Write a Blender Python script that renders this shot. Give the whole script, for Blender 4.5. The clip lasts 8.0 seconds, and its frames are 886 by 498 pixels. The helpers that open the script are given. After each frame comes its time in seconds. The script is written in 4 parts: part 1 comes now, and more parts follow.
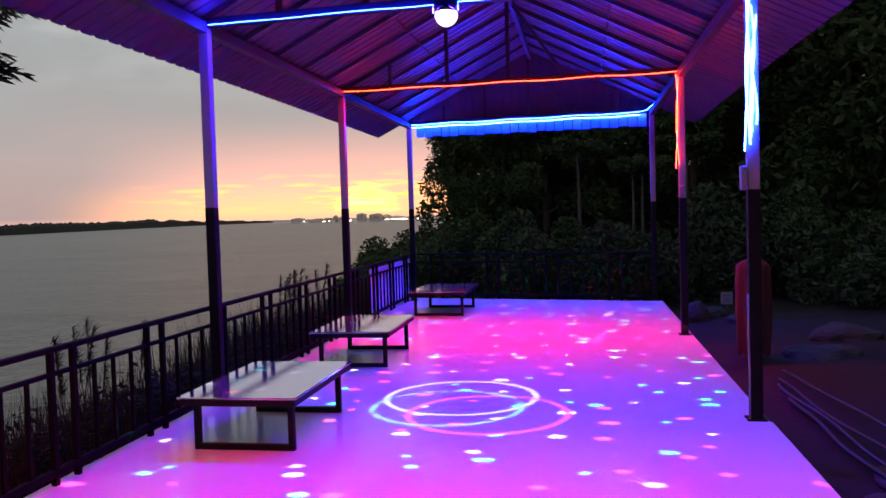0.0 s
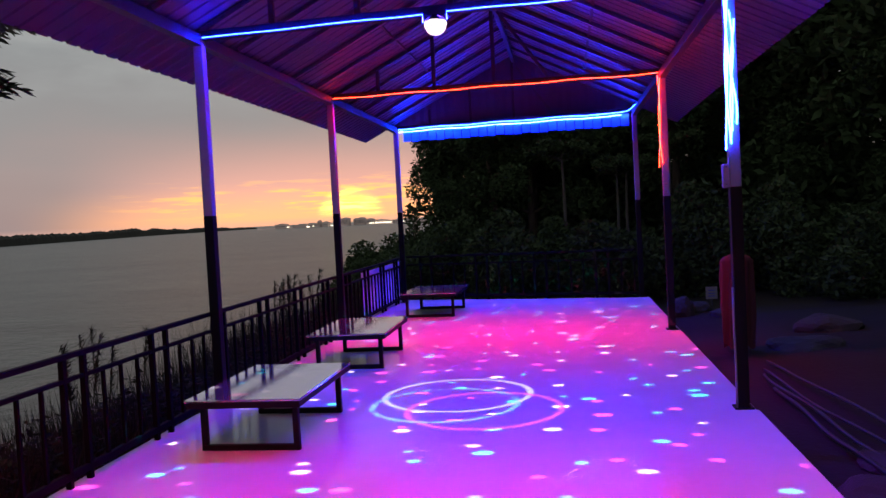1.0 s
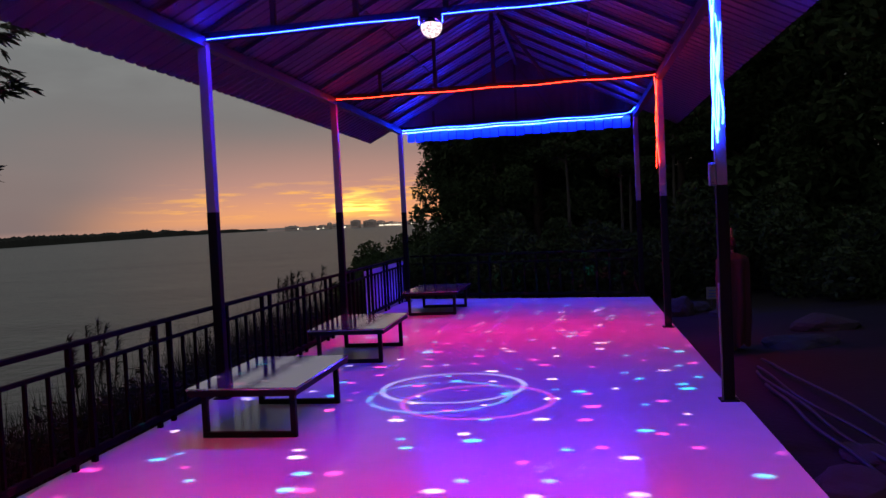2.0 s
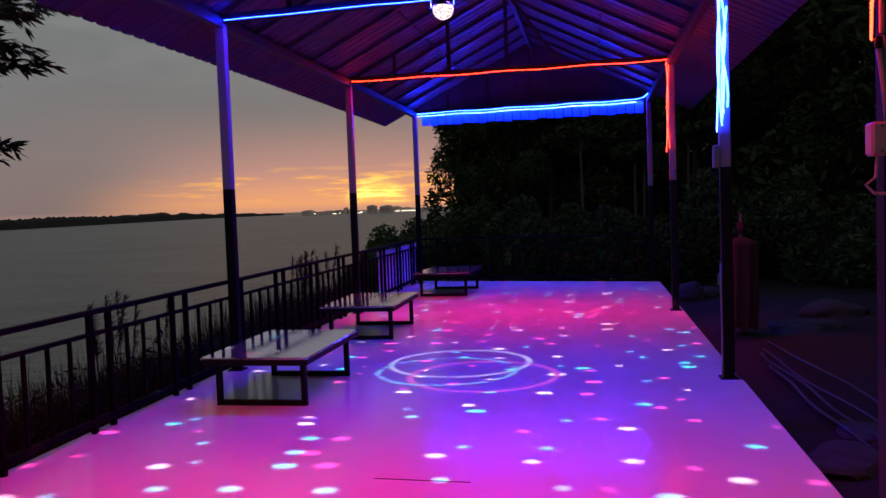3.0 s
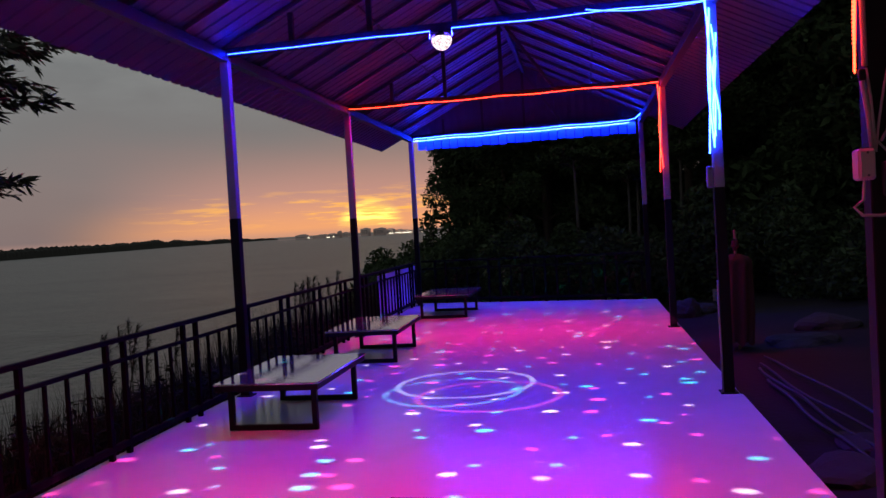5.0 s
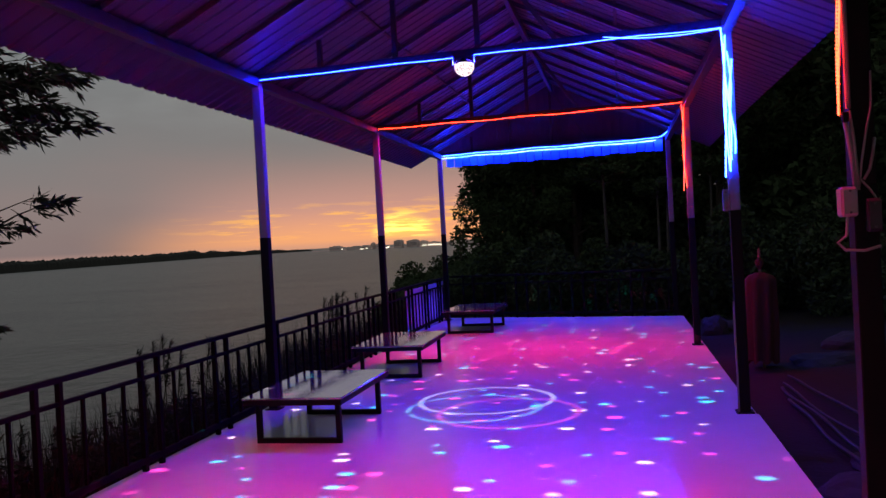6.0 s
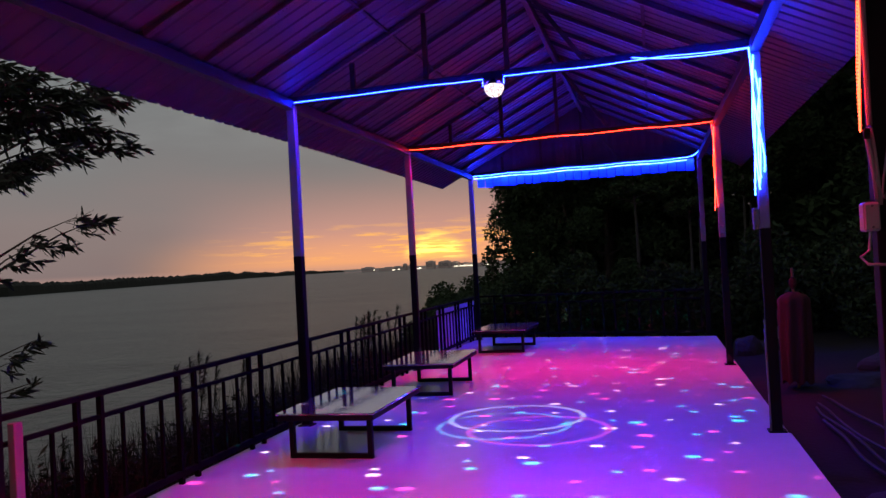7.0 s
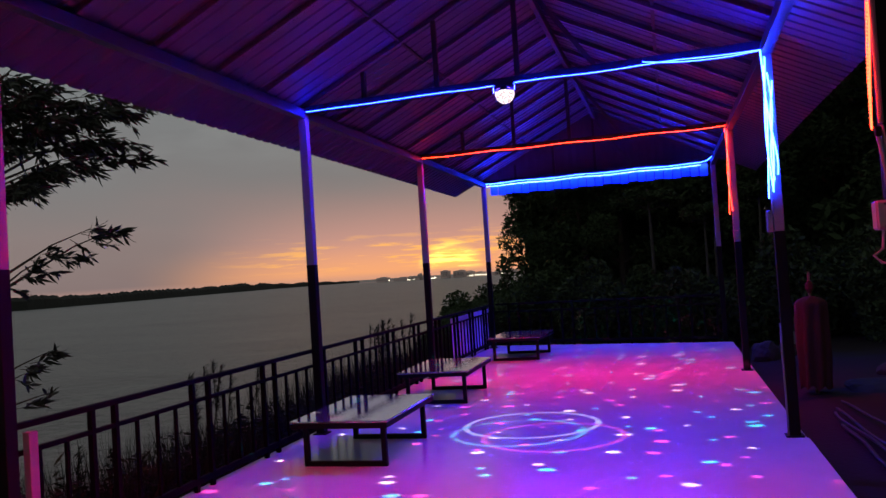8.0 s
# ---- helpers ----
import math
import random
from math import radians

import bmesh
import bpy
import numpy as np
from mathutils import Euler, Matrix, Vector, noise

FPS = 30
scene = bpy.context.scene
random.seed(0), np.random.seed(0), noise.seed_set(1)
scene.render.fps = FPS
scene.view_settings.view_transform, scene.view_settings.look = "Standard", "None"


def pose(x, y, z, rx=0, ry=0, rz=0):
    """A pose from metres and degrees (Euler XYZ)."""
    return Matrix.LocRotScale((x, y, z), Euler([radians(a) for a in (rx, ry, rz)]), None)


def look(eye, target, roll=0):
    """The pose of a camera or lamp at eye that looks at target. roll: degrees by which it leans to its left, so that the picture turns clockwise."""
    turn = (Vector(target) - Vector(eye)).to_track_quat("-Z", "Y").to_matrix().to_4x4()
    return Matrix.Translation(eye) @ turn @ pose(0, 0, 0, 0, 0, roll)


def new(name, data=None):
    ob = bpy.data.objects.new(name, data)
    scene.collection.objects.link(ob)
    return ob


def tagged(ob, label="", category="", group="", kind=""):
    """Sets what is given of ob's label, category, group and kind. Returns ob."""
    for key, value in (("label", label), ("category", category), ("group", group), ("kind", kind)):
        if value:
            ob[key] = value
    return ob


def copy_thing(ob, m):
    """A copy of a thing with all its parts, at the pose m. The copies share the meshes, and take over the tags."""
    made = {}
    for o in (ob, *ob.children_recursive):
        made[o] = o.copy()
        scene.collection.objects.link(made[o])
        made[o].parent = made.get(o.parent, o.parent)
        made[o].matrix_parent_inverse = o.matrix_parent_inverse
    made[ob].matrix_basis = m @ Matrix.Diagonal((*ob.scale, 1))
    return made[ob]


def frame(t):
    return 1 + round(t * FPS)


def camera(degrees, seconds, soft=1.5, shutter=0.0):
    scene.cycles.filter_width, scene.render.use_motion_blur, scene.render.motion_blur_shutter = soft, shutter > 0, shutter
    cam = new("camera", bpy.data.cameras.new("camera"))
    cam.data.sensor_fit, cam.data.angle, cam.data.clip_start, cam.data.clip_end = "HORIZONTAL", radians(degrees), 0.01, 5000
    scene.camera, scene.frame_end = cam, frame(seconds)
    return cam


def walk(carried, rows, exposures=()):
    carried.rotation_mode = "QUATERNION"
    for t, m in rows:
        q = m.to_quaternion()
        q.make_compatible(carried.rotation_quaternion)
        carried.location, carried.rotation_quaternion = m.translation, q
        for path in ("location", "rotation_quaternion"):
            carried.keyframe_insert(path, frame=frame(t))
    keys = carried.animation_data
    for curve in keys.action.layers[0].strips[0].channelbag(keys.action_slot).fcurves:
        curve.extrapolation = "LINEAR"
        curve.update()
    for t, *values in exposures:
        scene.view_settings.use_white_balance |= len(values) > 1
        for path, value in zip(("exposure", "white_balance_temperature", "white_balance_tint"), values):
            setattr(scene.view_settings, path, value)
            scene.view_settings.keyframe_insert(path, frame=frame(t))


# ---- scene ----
cam = camera(56.4, 8.0)
PATH = [
    (0, (0.614, 0.893, 1.66), (0.28, 2.863, 1.576), -1.7),
    (0.5, (0.566, 0.758, 1.66), (0.266, 2.734, 1.573), -2.5),
    (1, (0.569, 0.672, 1.669), (0.271, 2.648, 1.589), -3.0),
    (2.3, (0.766, 0.423, 1.584), (0.435, 2.394, 1.511), -2.5),
    (2.5, (0.78, 0.385, 1.566), (0.444, 2.355, 1.478), -2.2),
    (3, (0.818, 0.311, 1.541), (0.458, 2.276, 1.437), -2.1),
    (3.5, (0.795, 0.297, 1.556), (0.461, 2.266, 1.454), -2.6),
    (4, (0.728, 0.249, 1.543), (0.413, 2.222, 1.464), -2.9),
    (4.5, (0.728, 0.203, 1.546), (0.403, 2.175, 1.481), -3.2),
    (6, (0.918, -0.085, 1.65), (0.497, 1.87, 1.63), -3.1),
    (6.5, (0.939, -0.14, 1.625), (0.465, 1.803, 1.63), -3.2),
    (7, (0.953, -0.184, 1.623), (0.46, 1.754, 1.658), -3.1),
    (7.5, (0.959, -0.167, 1.608), (0.453, 1.767, 1.657), -3.1),
    (8, (0.972, -0.175, 1.597), (0.446, 1.754, 1.657), -3.7),
]
walk(cam, [(t, look(eye, target, roll)) for t, eye, target, roll in PATH],
     [(0, 1.2), (0.3, 1.4), (0.7, 1.3), (1.0, 0.8), (1.2, 0.46), (2.3, 0.08), (4.5, 0.06), (6, 0.18), (8, 0.18)])

# ---------------------------------------------------------------- world and light
world = bpy.data.worlds.new("dusk_world")
scene.world = world
world.use_nodes = True


class Nodes:
    """Short hand for building a node tree."""

    def __init__(self, tree):
        self.tree = tree

    def add(self, kind):
        return self.tree.nodes.new(kind)

    def link(self, a, b):
        self.tree.links.new(a, b)

    def put(self, socket, value):
        if isinstance(value, bpy.types.NodeSocket):
            self.link(value, socket)
        else:
            socket.default_value = value

    def math(self, op, a, b=0.0, c=0.0, clamp=False):
        n = self.add("ShaderNodeMath")
        n.operation, n.use_clamp = op, clamp
        for s, v in zip(n.inputs, (a, b, c)):
            self.put(s, v)
        return n.outputs[0]

    def vec(self, op, a, b=(0, 0, 0)):
        n = self.add("ShaderNodeVectorMath")
        n.operation = op
        self.put(n.inputs[0], a)
        self.put(n.inputs[1], b)
        return n.outputs["Value"] if op in ("DOT_PRODUCT", "LENGTH", "DISTANCE") else n.outputs["Vector"]

    def span(self, v, a, b, lo=0.0, hi=1.0):
        n = self.add("ShaderNodeMapRange")
        n.interpolation_type = "SMOOTHSTEP"
        for s, x in zip(n.inputs, (v, a, b, lo, hi)):
            self.put(s, x)
        return n.outputs[0]

    def ramp(self, fac, stops):
        n = self.add("ShaderNodeValToRGB")
        while len(n.color_ramp.elements) < len(stops):
            n.color_ramp.elements.new(0.5)
        for e, (p, c) in zip(n.color_ramp.elements, stops):
            e.position, e.color = p, (*c, 1)
        self.link(fac, n.inputs[0])
        return n.outputs[0]

    def mix(self, fac, a, b):
        n = self.add("ShaderNodeMix")
        n.data_type = "RGBA"
        self.put(n.inputs[0], fac)
        for s, v in ((n.inputs[6], a), (n.inputs[7], b)):
            self.put(s, v if isinstance(v, bpy.types.NodeSocket) else (*v, 1))
        return n.outputs[2]

    def noise(self, vector, scale, detail=4.0, rough=0.55):
        n = self.add("ShaderNodeTexNoise")
        if vector is not None:
            self.link(vector, n.inputs["Vector"])
        n.inputs["Scale"].default_value, n.inputs["Detail"].default_value, n.inputs["Roughness"].default_value = scale, detail, rough
        return n.outputs[0]


SUNSET = (-0.2545, 0.9671, 0.0)      # where the sun went down


def build_world():
    n = Nodes(world.node_tree)
    world.node_tree.nodes.clear()
    out, back = n.add("ShaderNodeOutputWorld"), n.add("ShaderNodeBackground")
    way = n.vec("NORMALIZE", n.add("ShaderNodeTexCoord").outputs["Generated"])
    split = n.add("ShaderNodeSeparateXYZ")
    n.link(way, split.inputs[0])
    rise = split.outputs[2]
    toward = n.vec("DOT_PRODUCT", way, SUNSET)
    # soft grey cloud deck, warmer and pinker low down
    soft = n.noise(n.vec("MULTIPLY", way, (2.0, 2.0, 7.0)), 2.2, 5.0)
    deck = n.ramp(n.math("MULTIPLY_ADD", n.math("SUBTRACT", soft, 0.5), 0.10, rise),
                  [(0.0, (0.188, 0.142, 0.138)), (0.06, (0.195, 0.160, 0.157)), (0.13, (0.160, 0.156, 0.157)), (0.24, (0.143, 0.156, 0.160)), (1.0, (0.06, 0.063, 0.068))])
    deck = n.mix(n.math("MULTIPLY", n.span(soft, 0.46, 0.68), n.span(rise, 0.08, 0.3)), deck, (0.215, 0.220, 0.218))
    # orange afterglow
    glow = n.math("MULTIPLY", n.span(toward, 0.942, 0.998), n.span(rise, 0.128, 0.008))
    sky = n.mix(n.math("MULTIPLY", glow, 0.80), deck, (0.60, 0.285, 0.225))
    low = n.math("MULTIPLY", n.span(toward, 0.928, 0.9995), n.span(rise, 0.055, 0.004))
    sky = n.mix(n.math("MULTIPLY", low, 0.70), sky, (0.80, 0.34, 0.115))
    # bright yellow streaks of cloud
    flat = n.noise(n.vec("MULTIPLY", way, (8.0, 8.0, 95.0)), 1.6, 5.0, 0.6)
    band = n.math("MULTIPLY", n.span(rise, 0.006, 0.022), n.span(rise, 0.062, 0.030))
    streak = n.math("MULTIPLY", n.math("MULTIPLY", n.span(flat, 0.50, 0.64), band), n.span(toward, 0.955, 0.9975))
    sky = n.mix(n.math("MULTIPLY", streak, 0.85), sky, (0.92, 0.44, 0.085))
    heart = n.math("MULTIPLY", n.span(toward, 0.9990, 0.9999), n.math("MULTIPLY", n.span(rise, 0.002, 0.018), n.span(rise, 0.052, 0.028)))
    sky = n.mix(n.math("MULTIPLY", heart, n.span(flat, 0.30, 0.62, 0.35, 1.0)), sky, (1.05, 0.66, 0.10))
    core = n.math("MULTIPLY", heart, n.span(flat, 0.50, 0.60))
    sky = n.mix(core, sky, (1.5, 1.15, 0.25))
    # darker mauve haze right on the horizon
    sky = n.mix(n.span(rise, 0.009, 0.0, 0.0, 0.55), sky, (0.40, 0.23, 0.19))
    air = n.add("ShaderNodeTexSky")
    air.sky_type, air.sun_disc, air.sun_elevation, air.sun_rotation = "NISHITA", False, radians(0.5), radians(-14.3)
    total = n.add("ShaderNodeMix")
    total.data_type, total.blend_type = "RGBA", "ADD"
    total.inputs[0].default_value = 0.003
    n.link(sky, total.inputs[6])
    n.link(air.outputs[0], total.inputs[7])
    back.inputs[1].default_value = 1.10
    n.link(total.outputs[2], back.inputs[0])
    n.link(back.outputs[0], out.inputs[0])


build_world()

# ---------------------------------------------------------------- materials


def material(name, base, rough=0.6, metal=0.0, scale=6.0, vary=0.25, bump=0.15, fine=60.0, dirt=None, spec=0.5, island=False):
    """A painted, worn or natural surface: two scales of tone, grain in the relief and in the gloss."""
    m = bpy.data.materials.new(name)
    m.use_nodes = True
    n = Nodes(m.node_tree)
    p = m.node_tree.nodes["Principled BSDF"]
    where = n.add("ShaderNodeTexCoord").outputs["Object"]
    big, small = n.noise(where, scale, 5.0), n.noise(where, fine, 3.0)
    tone = n.math("ADD", n.math("MULTIPLY", n.math("SUBTRACT", big, 0.5), vary * 2), n.math("MULTIPLY", n.math("SUBTRACT", small, 0.5), vary))
    if island:
        tone = n.math("ADD", tone, n.math("MULTIPLY", n.math("SUBTRACT", n.add("ShaderNodeNewGeometry").outputs["Random Per Island"], 0.5), 0.9))
    gain = n.math("ADD", 1.0, tone)
    col = n.vec("SCALE", tuple(base))
    col.node.inputs["Scale"].default_value = 1.0
    n.link(gain, col.node.inputs["Scale"])
    if dirt:
        col = n.mix(n.span(big, 0.52, 0.72, 0.0, 0.8), col, dirt)
    n.link(col, p.inputs["Base Color"])
    p.inputs["Metallic"].default_value = metal
    p.inputs["Specular IOR Level"].default_value = spec
    n.link(n.math("ADD", rough, n.math("MULTIPLY", n.math("SUBTRACT", small, 0.5), 0.2 * rough), clamp=True), p.inputs["Roughness"])
    if bump:
        b = n.add("ShaderNodeBump")
        b.inputs["Strength"].default_value, b.inputs["Distance"].default_value = bump, 0.01
        n.link(small, b.inputs["Height"])
        n.link(b.outputs[0], p.inputs["Normal"])
    return m


def lamp_material(name, colour, strength):
    m = bpy.data.materials.new(name)
    m.use_nodes = True
    p = m.node_tree.nodes["Principled BSDF"]
    p.inputs["Base Color"].default_value = (0.6, 0.6, 0.6, 1)
    p.inputs["Emission Color"].default_value = (*colour, 1)
    p.inputs["Emission Strength"].default_value = strength
    return m


def floor_material():
    m = bpy.data.materials.new("polished_white_floor")
    m.use_nodes = True
    n = Nodes(m.node_tree)
    p = m.node_tree.nodes["Principled BSDF"]
    where = n.add("ShaderNodeTexCoord").outputs["Object"]
    cloud, grain, wide = n.noise(where, 1.3, 6.0, 0.6), n.noise(where, 45.0, 3.0), n.noise(where, 0.45, 3.0)
    col = n.ramp(cloud, [(0.3, (0.73, 0.73, 0.74)), (0.55, (0.78, 0.78, 0.79)), (0.75, (0.75, 0.745, 0.75))])
    scuff = n.noise(n.vec("MULTIPLY", where, (3.0, 22.0, 1.0)), 1.4, 6.0, 0.7)
    col = n.mix(n.span(scuff, 0.66, 0.78, 0.0, 0.35), col, (0.42, 0.41, 0.42))
    # paler, glossier blotches inside one oval of the near floor
    spot = n.vec("DISTANCE", n.vec("MULTIPLY", where, (1.0, 1.25, 0.0)), (0.72, 7.15, 0.0))
    marks = n.math("MULTIPLY", n.span(n.noise(n.vec("MULTIPLY", where, (1.0, 0.55, 1.0)), 6.5, 5.0, 0.65), 0.52, 0.60), n.span(spot, 0.75, 0.30))
    col = n.mix(n.math("MULTIPLY", marks, 0.30), col, (0.90, 0.92, 0.95))
    n.link(col, p.inputs["Base Color"])
    gloss = n.math("ADD", n.span(cloud, 0.3, 0.75, 0.12, 0.21), n.math("MULTIPLY", grain, 0.04))
    n.link(n.math("ADD", gloss, n.math("MULTIPLY", marks, -0.10), clamp=True), p.inputs["Roughness"])
    b = n.add("ShaderNodeBump")
    b.inputs["Strength"].default_value, b.inputs["Distance"].default_value = 0.12, 0.003
    n.link(n.math("ADD", n.math("MULTIPLY", cloud, 1.0), n.math("MULTIPLY", grain, 0.06)), b.inputs["Height"])
    n.link(b.outputs[0], p.inputs["Normal"])
    p.inputs["Specular IOR Level"].default_value = 0.4
    return m


def water_material():
    m = bpy.data.materials.new("river_water")
    m.use_nodes = True
    n = Nodes(m.node_tree)
    p = m.node_tree.nodes["Principled BSDF"]
    where = n.add("ShaderNodeTexCoord").outputs["Object"]
    patches = n.noise(n.vec("MULTIPLY", where, (0.35, 1.0, 1.0)), 0.09, 7.0, 0.72)
    n.link(n.ramp(patches, [(0.34, (0.050, 0.060, 0.057)), (0.66, (0.125, 0.138, 0.133))]), p.inputs["Base Color"])
    p.inputs["Roughness"].default_value = 0.30
    p.inputs["IOR"].default_value = 1.33
    chop = n.math("ADD", n.noise(where, 0.9, 5.0, 0.65), n.math("MULTIPLY", n.noise(n.vec("MULTIPLY", where, (1.0, 0.35, 1.0)), 0.07, 4.0), 3.0))
    b = n.add("ShaderNodeBump")
    b.inputs["Strength"].default_value, b.inputs["Distance"].default_value = 0.7, 0.45
    n.link(chop, b.inputs["Height"])
    n.link(b.outputs[0], p.inputs["Normal"])
    return m


# rings of light: centre and radius in lamp heights, tint, dotted or not
DISCO_RINGS = ((-0.015, 0.165, 0.205, (0.75, 0.85, 1.0), False), (0.078, -0.02, 0.20, (1.0, 0.10, 0.36), False), (-0.035, 0.045, 0.195, (0.15, 0.80, 1.0), True))


def disco_material():
    """White plastic dome with many small coloured openings that throw spots and rings of light."""
    m = bpy.data.materials.new("disco_dome")
    m.use_nodes = True
    n = Nodes(m.node_tree)
    m.node_tree.nodes.clear()
    out = n.add("ShaderNodeOutputMaterial")
    way = n.vec("NORMALIZE", n.vec("ADD", n.add("ShaderNodeTexCoord").outputs["Object"], (0.0, 0.0, 0.004)))
    # every opening by where its beam meets the floor, in units of the lamp's height
    xyz = n.add("ShaderNodeSeparateXYZ")
    n.link(way, xyz.inputs[0])
    down = n.math("MAXIMUM", n.math("MULTIPLY", xyz.outputs[2], -1.0), 0.05)
    plan = n.add("ShaderNodeCombineXYZ")
    n.link(n.math("DIVIDE", xyz.outputs[0], down), plan.inputs[0])
    n.link(n.math("DIVIDE", xyz.outputs[1], down), plan.inputs[1])
    plan = plan.outputs[0]
    cells = n.add("ShaderNodeTexVoronoi")
    cells.voronoi_dimensions = "2D"
    cells.inputs["Scale"].default_value = 8.0
    n.link(n.vec("MULTIPLY", plan, (0.72, 1.22, 1.0)), cells.inputs["Vector"])
    pick = n.add("ShaderNodeSeparateColor")
    n.link(cells.outputs["Color"], pick.inputs[0])
    opening = n.math("LESS_THAN", cells.outputs["Distance"], n.math("MULTIPLY_ADD", pick.outputs[1], 0.082, 0.048))
    opening = n.math("MULTIPLY", opening, n.math("GREATER_THAN", pick.outputs[2], 0.10))
    dots = n.add("ShaderNodeTexVoronoi")
    dots.voronoi_dimensions = "2D"
    dots.inputs["Scale"].default_value = 42.0
    n.link(plan, dots.inputs["Vector"])
    pearl = n.math("LESS_THAN", dots.outputs["Distance"], 0.55)
    opening = n.math("MULTIPLY", opening, n.math("GREATER_THAN", down, 0.22))
    across = n.add("ShaderNodeSeparateXYZ")
    n.link(plan, across.inputs[0])
    opening = n.math("MULTIPLY", opening, n.math("LESS_THAN", n.math("ABSOLUTE", across.outputs[0]), 0.74))
    tint = n.ramp(pick.outputs[0], [(0.0, (1.0, 0.06, 0.38)), (0.40, (1.0, 0.72, 0.88)), (0.60, (0.02, 0.75, 0.95))])
    tint.node.color_ramp.interpolation = "CONSTANT"
    for cx, cy, radius, ring_tint, dotted in DISCO_RINGS:
        off = n.math("ABSOLUTE", n.math("SUBTRACT", n.vec("DISTANCE", plan, (cx, cy, 0.0)), radius))
        ring = n.math("LESS_THAN", off, 0.0075)
        if dotted:
            ring = n.math("MULTIPLY", ring, pearl)
        opening = n.math("MAXIMUM", opening, ring)
        tint = n.mix(ring, tint, tuple(0.28 * c for c in ring_tint))
    # filters over the steep openings are denser than those over the flat ones
    slant = n.math("POWER", n.math("DIVIDE", 1.0, down), 2.6)
    dense = n.math("MINIMUM", n.math("MULTIPLY", slant, 0.12), 1.0)
    tint = n.vec("SCALE", tint)
    n.link(dense, tint.node.inputs["Scale"])
    clear, shell = n.add("ShaderNodeBsdfTransparent"), n.add("ShaderNodeEmission")
    n.link(tint, clear.inputs[0])
    shell.inputs[0].default_value = (1.0, 0.80, 0.84, 1)
    facet = n.add("ShaderNodeTexVoronoi")
    facet.inputs["Scale"].default_value = 9.0
    n.link(way, facet.inputs["Vector"])
    face = n.add("ShaderNodeSeparateColor")
    n.link(facet.outputs["Color"], face.inputs[0])
    n.link(n.math("MULTIPLY_ADD", face.outputs[0], 1.7, 0.35), shell.inputs[1])
    mixer = n.add("ShaderNodeMixShader")
    n.link(opening, mixer.inputs[0])
    n.link(shell.outputs[0], mixer.inputs[1])
    n.link(clear.outputs[0], mixer.inputs[2])
    n.link(mixer.outputs[0], out.inputs[0])
    return m


RED_LED = lamp_material("red_led_rope", (1.0, 0.016, 0.004), 25)
BLUE_LED = lamp_material("blue_led_rope", (0.0028, 0.010, 1.0), 125)
BLUE_HOT = lamp_material("blue_led_bundle", (0.0055, 0.027, 1.0), 120)
RED_HOT = lamp_material("red_led_bead", (1.0, 0.06, 0.015), 7)
RED_HOT.cycles.emission_sampling = "NONE"
RED_GLOW, BLUE_GLOW = (1.0, 0.003, 0.15), (0.04, 0.016, 1.0)
FLOOR = floor_material()
CONCRETE = material("rough_concrete", (0.28, 0.27, 0.25), 0.9, scale=2.5, vary=0.3, bump=0.5)
WHITE_PAINT = material("white_gloss_paint", (0.21, 0.21, 0.215), 0.38, scale=5, vary=0.12, bump=0.1, dirt=(0.20, 0.19, 0.185))
BLACK_PAINT = material("black_gloss_paint", (0.005, 0.005, 0.006), 0.55, spec=0.1, scale=5, vary=0.3, bump=0.1)
RAIL_PAINT = material("black_rail_paint", (0.0032, 0.0032, 0.0036), 0.7, spec=0.05, scale=7, vary=0.3, bump=0.15)
STEEL = material("painted_roof_steel", (0.046, 0.043, 0.052), 0.45, scale=3, vary=0.25, bump=0.1)
SHEET = material("roof_sheet", (0.076, 0.064, 0.104), 0.42, metal=0.0, spec=0.18, scale=1.2, vary=0.2, bump=0.04, dirt=(0.062, 0.052, 0.082))
DARK_STEEL = material("dark_roof_steel", (0.035, 0.030, 0.034), 0.55, scale=3, vary=0.3, bump=0.1, spec=0.3)
RAFTER_STEEL = material("rafter_steel", (0.074, 0.061, 0.100), 0.28, scale=3, vary=0.25, bump=0.04, spec=0.25)
BEAM_STEEL = material("black_beam_steel", (0.014, 0.013, 0.015), 0.6, scale=3, vary=0.3, bump=0.1, spec=0.2)
FRINGE = material("cyan_plastic_fringe", (0.012, 0.32, 0.76), 0.35, scale=4, vary=0.12, bump=0.05)
TABLE_TOP = material("mirror_polished_top", (0.74, 0.74, 0.75), 0.07, metal=0.9, scale=3, vary=0.06, bump=0.02, dirt=(0.62, 0.62, 0.62))
TABLE_STEEL = material("black_table_steel", (0.005, 0.005, 0.006), 0.5, spec=0.12, scale=8, vary=0.2, bump=0.08)
BOARD = material("white_board", (0.82, 0.82, 0.82), 0.55, scale=2, vary=0.12, bump=0.05)
PLASTIC = material("white_box_plastic", (0.22, 0.21, 0.205), 0.4, scale=9, vary=0.1, bump=0.03)
CABLE = material("grey_cable", (0.019, 0.019, 0.023), 0.5, scale=9, vary=0.15, bump=0.05)
SOIL = material("dark_soil", (0.024, 0.020, 0.020), 0.95, spec=0.2, scale=0.8, vary=0.45, bump=0.8, fine=14, dirt=(0.02, 0.026, 0.012))
STONE = material("broken_concrete", (0.034, 0.030, 0.031), 0.9, scale=4, vary=0.3, bump=0.6)
CLOTH = material("red_canvas", (0.062, 0.006, 0.005), 0.85, scale=3, vary=0.2, bump=0.25)
WOOD = material("umbrella_pole_wood", (0.20, 0.11, 0.06), 0.6, scale=5, vary=0.25, bump=0.2)
